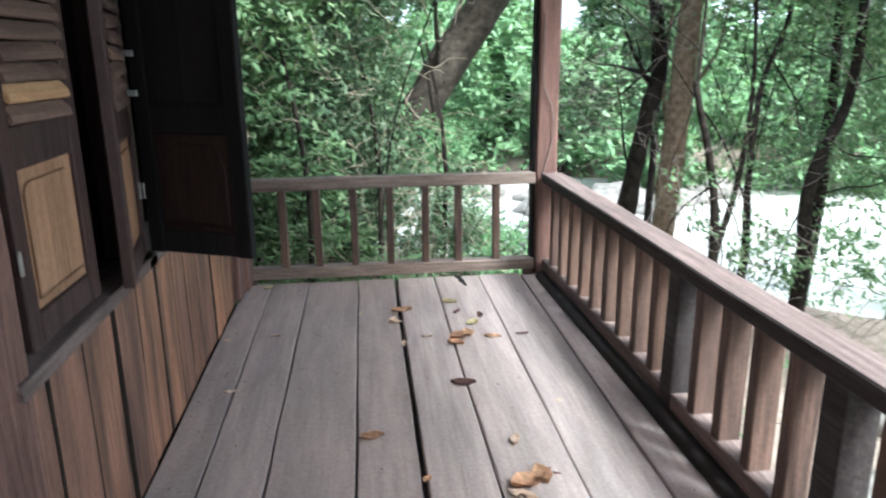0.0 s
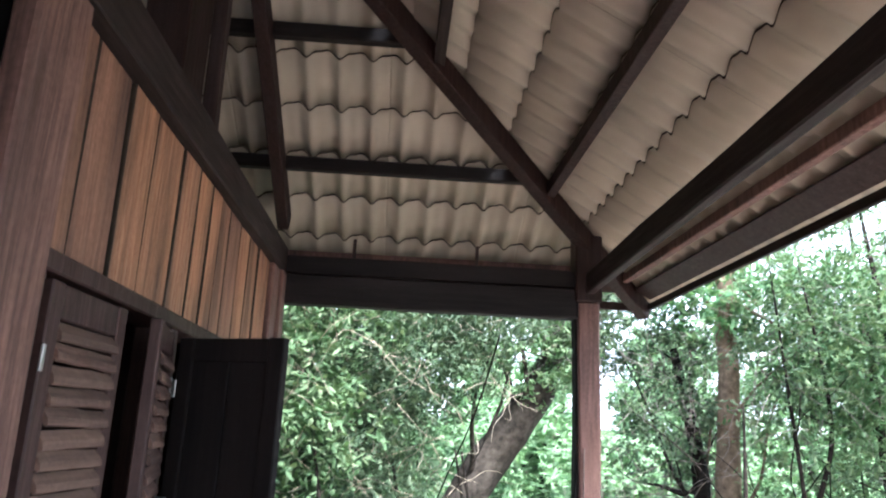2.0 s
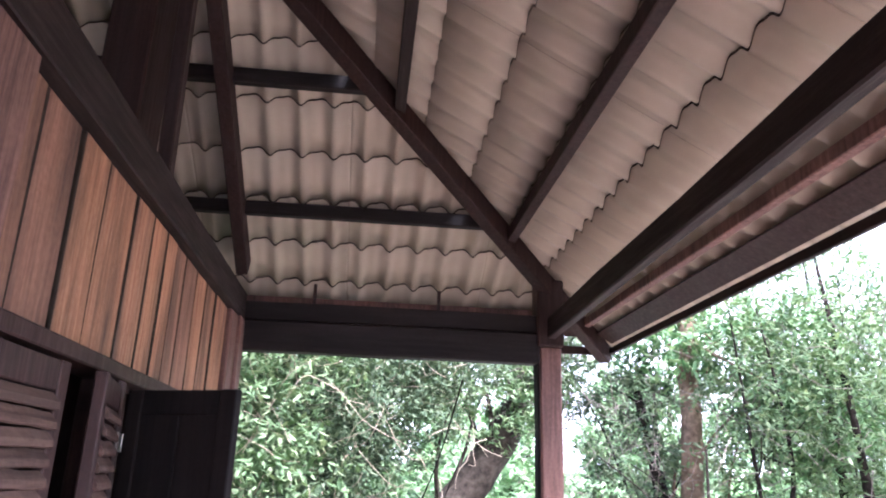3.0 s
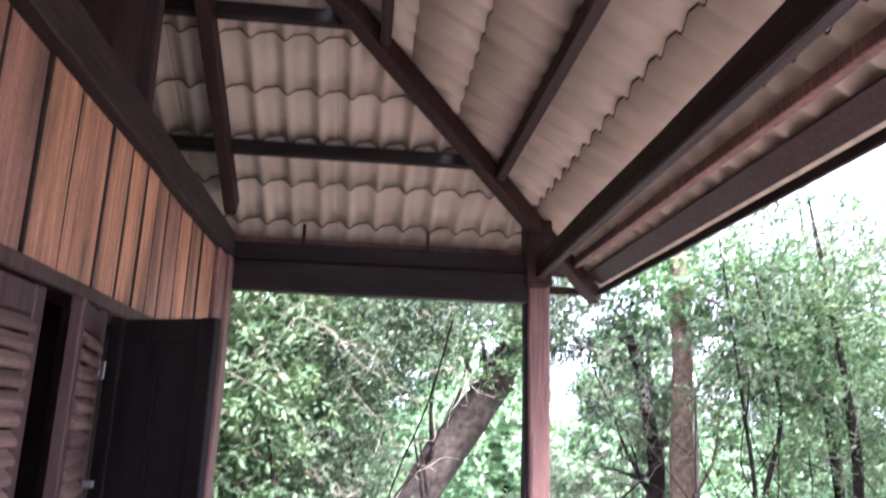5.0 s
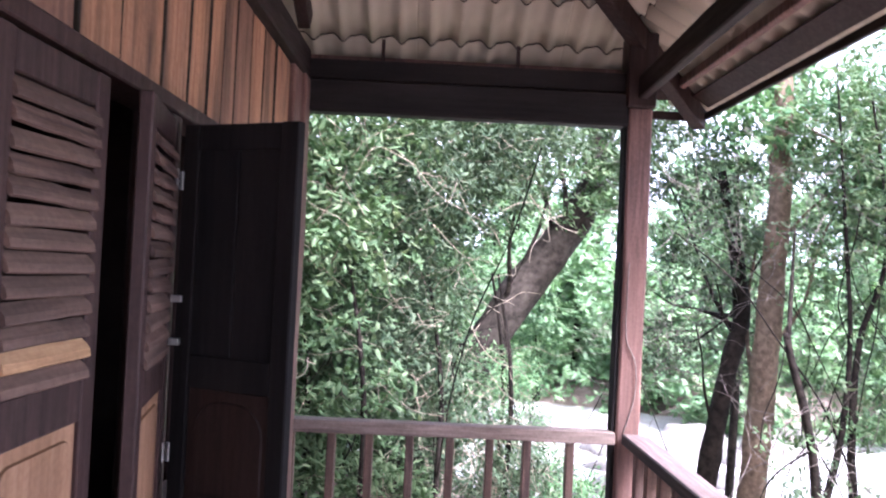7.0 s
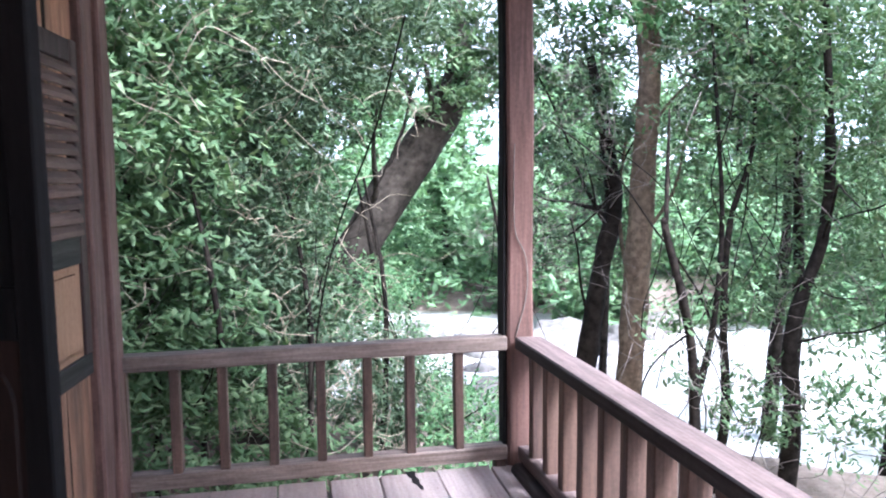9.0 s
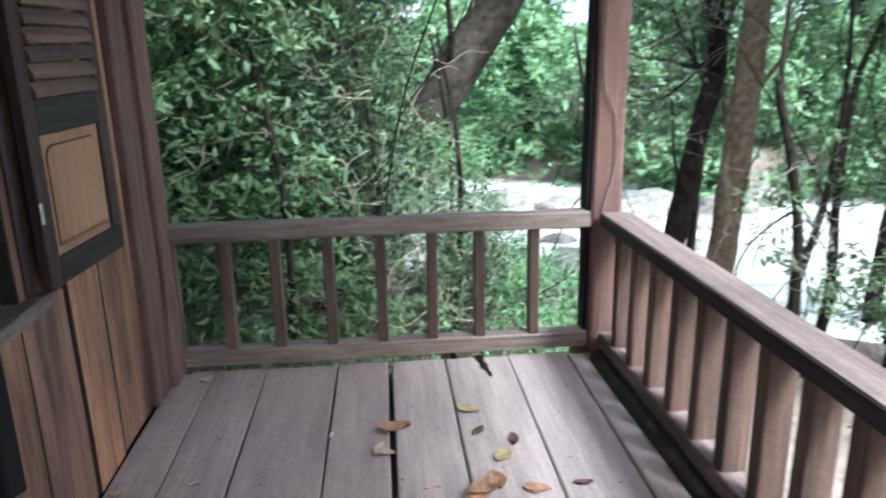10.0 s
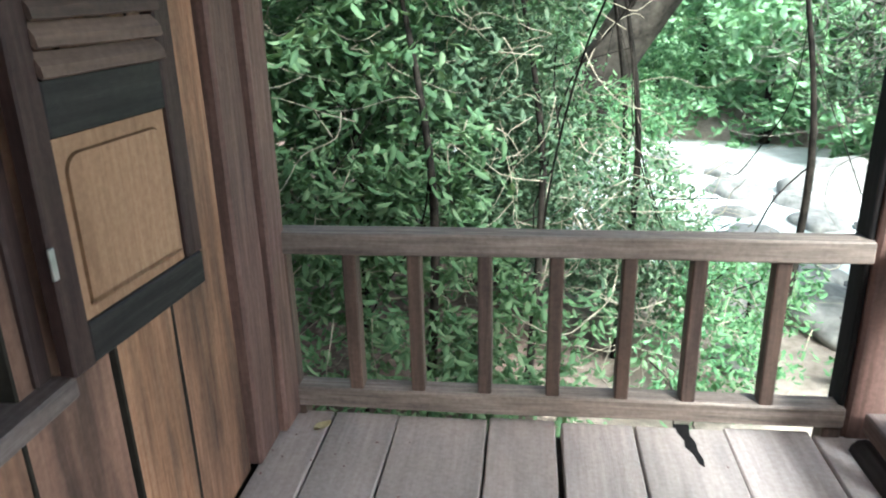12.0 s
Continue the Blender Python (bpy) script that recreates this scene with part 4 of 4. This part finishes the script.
for seed, (x, y, lean, r, hgt, bl, m) in enumerate((
        (5.55, 8.0, 0.25, 0.095, 4.5, ((5.9, 8.0, 2.6, 1.0, 0.9, 0.9), (6.4, 7.8, 1.2, 0.8, 0.8, 0.9), (5.6, 8.3, 3.7, 1.2, 1.0, 0.8), (6.2, 7.4, -0.2, 0.7, 0.7, 0.6), (5.9, 8.2, -0.9, 0.7, 0.5, 0.45), (6.0, 8.4, 0.4, 0.6, 0.5, 0.5)), LEAF_MID),
        (5.0, 8.4, 0.3, 0.055, 3.8, ((5.3, 8.6, 1.9, 0.8, 0.7, 0.8), (5.1, 8.5, 0.4, 0.6, 0.5, 0.5), (5.3, 8.1, -0.7, 0.45, 0.4, 0.35), (5.5, 9.2, 3.2, 1.1, 0.8, 0.7)), LEAF_MID),
        (4.75, 8.3, 0.12, 0.045, 4.0, ((4.9, 8.6, 2.6, 0.6, 0.6, 0.6), (4.7, 8.2, -0.2, 0.35, 0.3, 0.3)), LEAF_DARK),
        (4.62, 8.0, -0.3, 0.06, 2.2, ((4.25, 8.0, 0.1, 0.35, 0.3, 0.3), (5.1, 8.0, -0.6, 0.5, 0.5, 0.4)), LEAF_MID),
        (7.2, 8.5, 0.2, 0.09, 5.5, ((7.4, 8.5, 3.6, 1.6, 1.3, 1.2), (7.6, 8.2, 1.6, 1.2, 1.1, 1.0), (7.4, 8.0, -0.3, 1.0, 0.8, 0.8)), LEAF_MID),
        (6.6, 6.2, 0.1, 0.1, 4.5, ((6.8, 6.2, 3.0, 1.2, 1.1, 1.0), (6.6, 5.9, 0.6, 0.9, 0.8, 0.8), (6.4, 5.6, -0.9, 0.8, 0.8, 0.5)), LEAF_MID),
        (7.5, 11.0, 0.1, 0.11, 5.5, ((7.6, 11.0, 3.4, 1.7, 1.3, 1.2), (7.0, 11.5, 1.2, 1.0, 0.8, 0.8), (8.6, 11, 1.5, 1.2, 1.0, 1.0)), LEAF_DARK))):
    tree("tree", "slender riverside tree with sparse spreading leaves", ((x, y, gz(x, y)), (x + lean * 0.3 + 0.07 * math.sin(seed * 2.3), y, -0.9), (x + lean * 0.5 - 0.12 * math.sin(seed * 1.7 + 1), y, 0.1), (x + lean * 0.9 + 0.13 * math.cos(seed * 3.1), y, 1.1), (x + lean * 1.3, y, hgt * 0.55), (x + lean * 0.9, y + 0.2, hgt)),
         (r, r * 0.85, r * 0.7, r * 0.55, r * 0.4, r * 0.15), BARK_DARK, 6, bl, 420 if x > 6.4 else 1000, 0.085, m, 301 + seed, 40)
for seed, (x, y, bl) in enumerate((
        (6.3, 9.0, ((6.3, 9.0, 1.6, 0.9, 0.7, 0.8), (6.9, 9.2, 0.2, 0.8, 0.6, 0.6), (5.9, 9.3, 0.4, 0.5, 0.5, 0.5), (6.2, 9.0, 3.2, 1.1, 0.8, 0.8))),
        (6.2, 7.0, ((6.4, 7.0, 1.9, 0.9, 0.8, 0.8), (6.0, 7.2, 3.2, 1.0, 0.8, 0.7), (5.6, 7.0, -0.7, 0.5, 0.5, 0.35), (6.6, 6.6, 0.2, 0.7, 0.6, 0.5))),
        (8.6, 9.8, ((8.6, 9.8, 1.0, 1.3, 0.8, 1.2), (8.4, 9.6, 3.2, 1.5, 1.0, 1.2), (9.2, 9.4, -0.6, 1.0, 0.8, 0.7))),
        (5.6, 12.6, ((5.9, 12.8, 1.6, 0.9, 0.6, 0.8), (6.3, 12.6, 3.0, 1.2, 0.7, 0.8), (5.2, 12.8, 2.6, 0.9, 0.6, 0.7))))):
    tree("tree", "leafy riverside tree with fine drooping foliage", ((x, y, gz(x, y)), (x + 0.1, y, 0.2), (x, y, 2.4), (x, y, 3.6)), (0.07, 0.06, 0.045, 0.015), BARK_DARK, 5, bl, 350 if x > 8 else 750, 0.08, LEAF_MID if seed % 2 else LEAF_DARK, 351 + seed, 30)
# far bank woods
rng = np.random.default_rng(77)
k = 0
for x in np.arange(-8, 27, 2.9):
    for row in range(3):
        xx, yy = x + rng.uniform(-1, 1), 23.5 - 0.35 * x + row * 3.4 + rng.uniform(-0.8, 0.8)
        zz = height(xx, yy)
        h = rng.uniform(3.2, 5.0) + row * 1.2
        bl = [(xx + rng.uniform(-0.8, 0.8), yy + rng.uniform(-.5, .5), zz + h * f, rng.uniform(1.3, 1.9), 1.1, rng.uniform(0.9, 1.4)) for f in (0.2, 0.5, 0.85)]
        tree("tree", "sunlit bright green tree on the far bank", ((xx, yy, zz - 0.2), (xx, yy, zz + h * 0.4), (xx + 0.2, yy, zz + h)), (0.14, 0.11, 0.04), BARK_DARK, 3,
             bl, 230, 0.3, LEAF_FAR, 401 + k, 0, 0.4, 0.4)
        k += 1
# bushes round the open side and behind the walker
for k, (x, y, s) in enumerate(((9.5, 4.0, 1.8), (10, 0.0, 2.2), (8.5, -4.5, 2.2), (3, -9, 2.5), (-3, -10, 2.5), (10.5, 7.5, 1.8))):
    z = height(x, y)
    tree("bush", "shaded leafy bush beside the house", ((x, y, z - .1), (x, y, z + s), (x, y, z + s * 1.6)), (0.1, 0.07, 0.03), BARK_DARK, 5,
         ((x, y, z + s * 0.8, s * 0.8, s * 0.7, s * 0.8), (x + 0.4, y, z + s * 2.0, s, s * 0.8, s * 0.8)), 160, 0.22, LEAF_MID, 601 + k, 0)
# low plants in the understorey
for k, (x, y, s) in enumerate(((0.2, 7.0, 0.35), (-0.5, 7.3, 0.4), (1.3, 7.3, 0.3), (2.0, 7.6, 0.28), (2.6, 7.6, 0.2), (3.6, 9.0, 0.2), (3.4, 7.2, 0.25), (1.2, 6.6, 0.25), (-1.6, 7.2, 0.5),
                               (4.2, 6.2, 0.3), (4.9, 7.2, 0.3), (3.9, 4.6, 0.25), (4.6, 3.2, 0.35), (3.4, 10.4, 0.4), (3.0, 9.9, 0.35), (3.9, 11.5, 0.4), (2.6, 10.6, 0.45), (3.3, 12.2, 0.45), (4.9, 9.2, 0.3))):
    z = height(x, y)
    tree("bush", "low bright green leafy plant on the bank", ((x, y, z - .05), (x, y, z + s), (x, y, z + s * 1.5)), (0.02, 0.015, 0.008), BARK_DARK, 3,
         ((x, y, z + s * 0.9, s * 1.1, s, s * 0.8),), 600, 0.10, LEAF_LIT, 701 + k, 0, 0.2, 0.15)
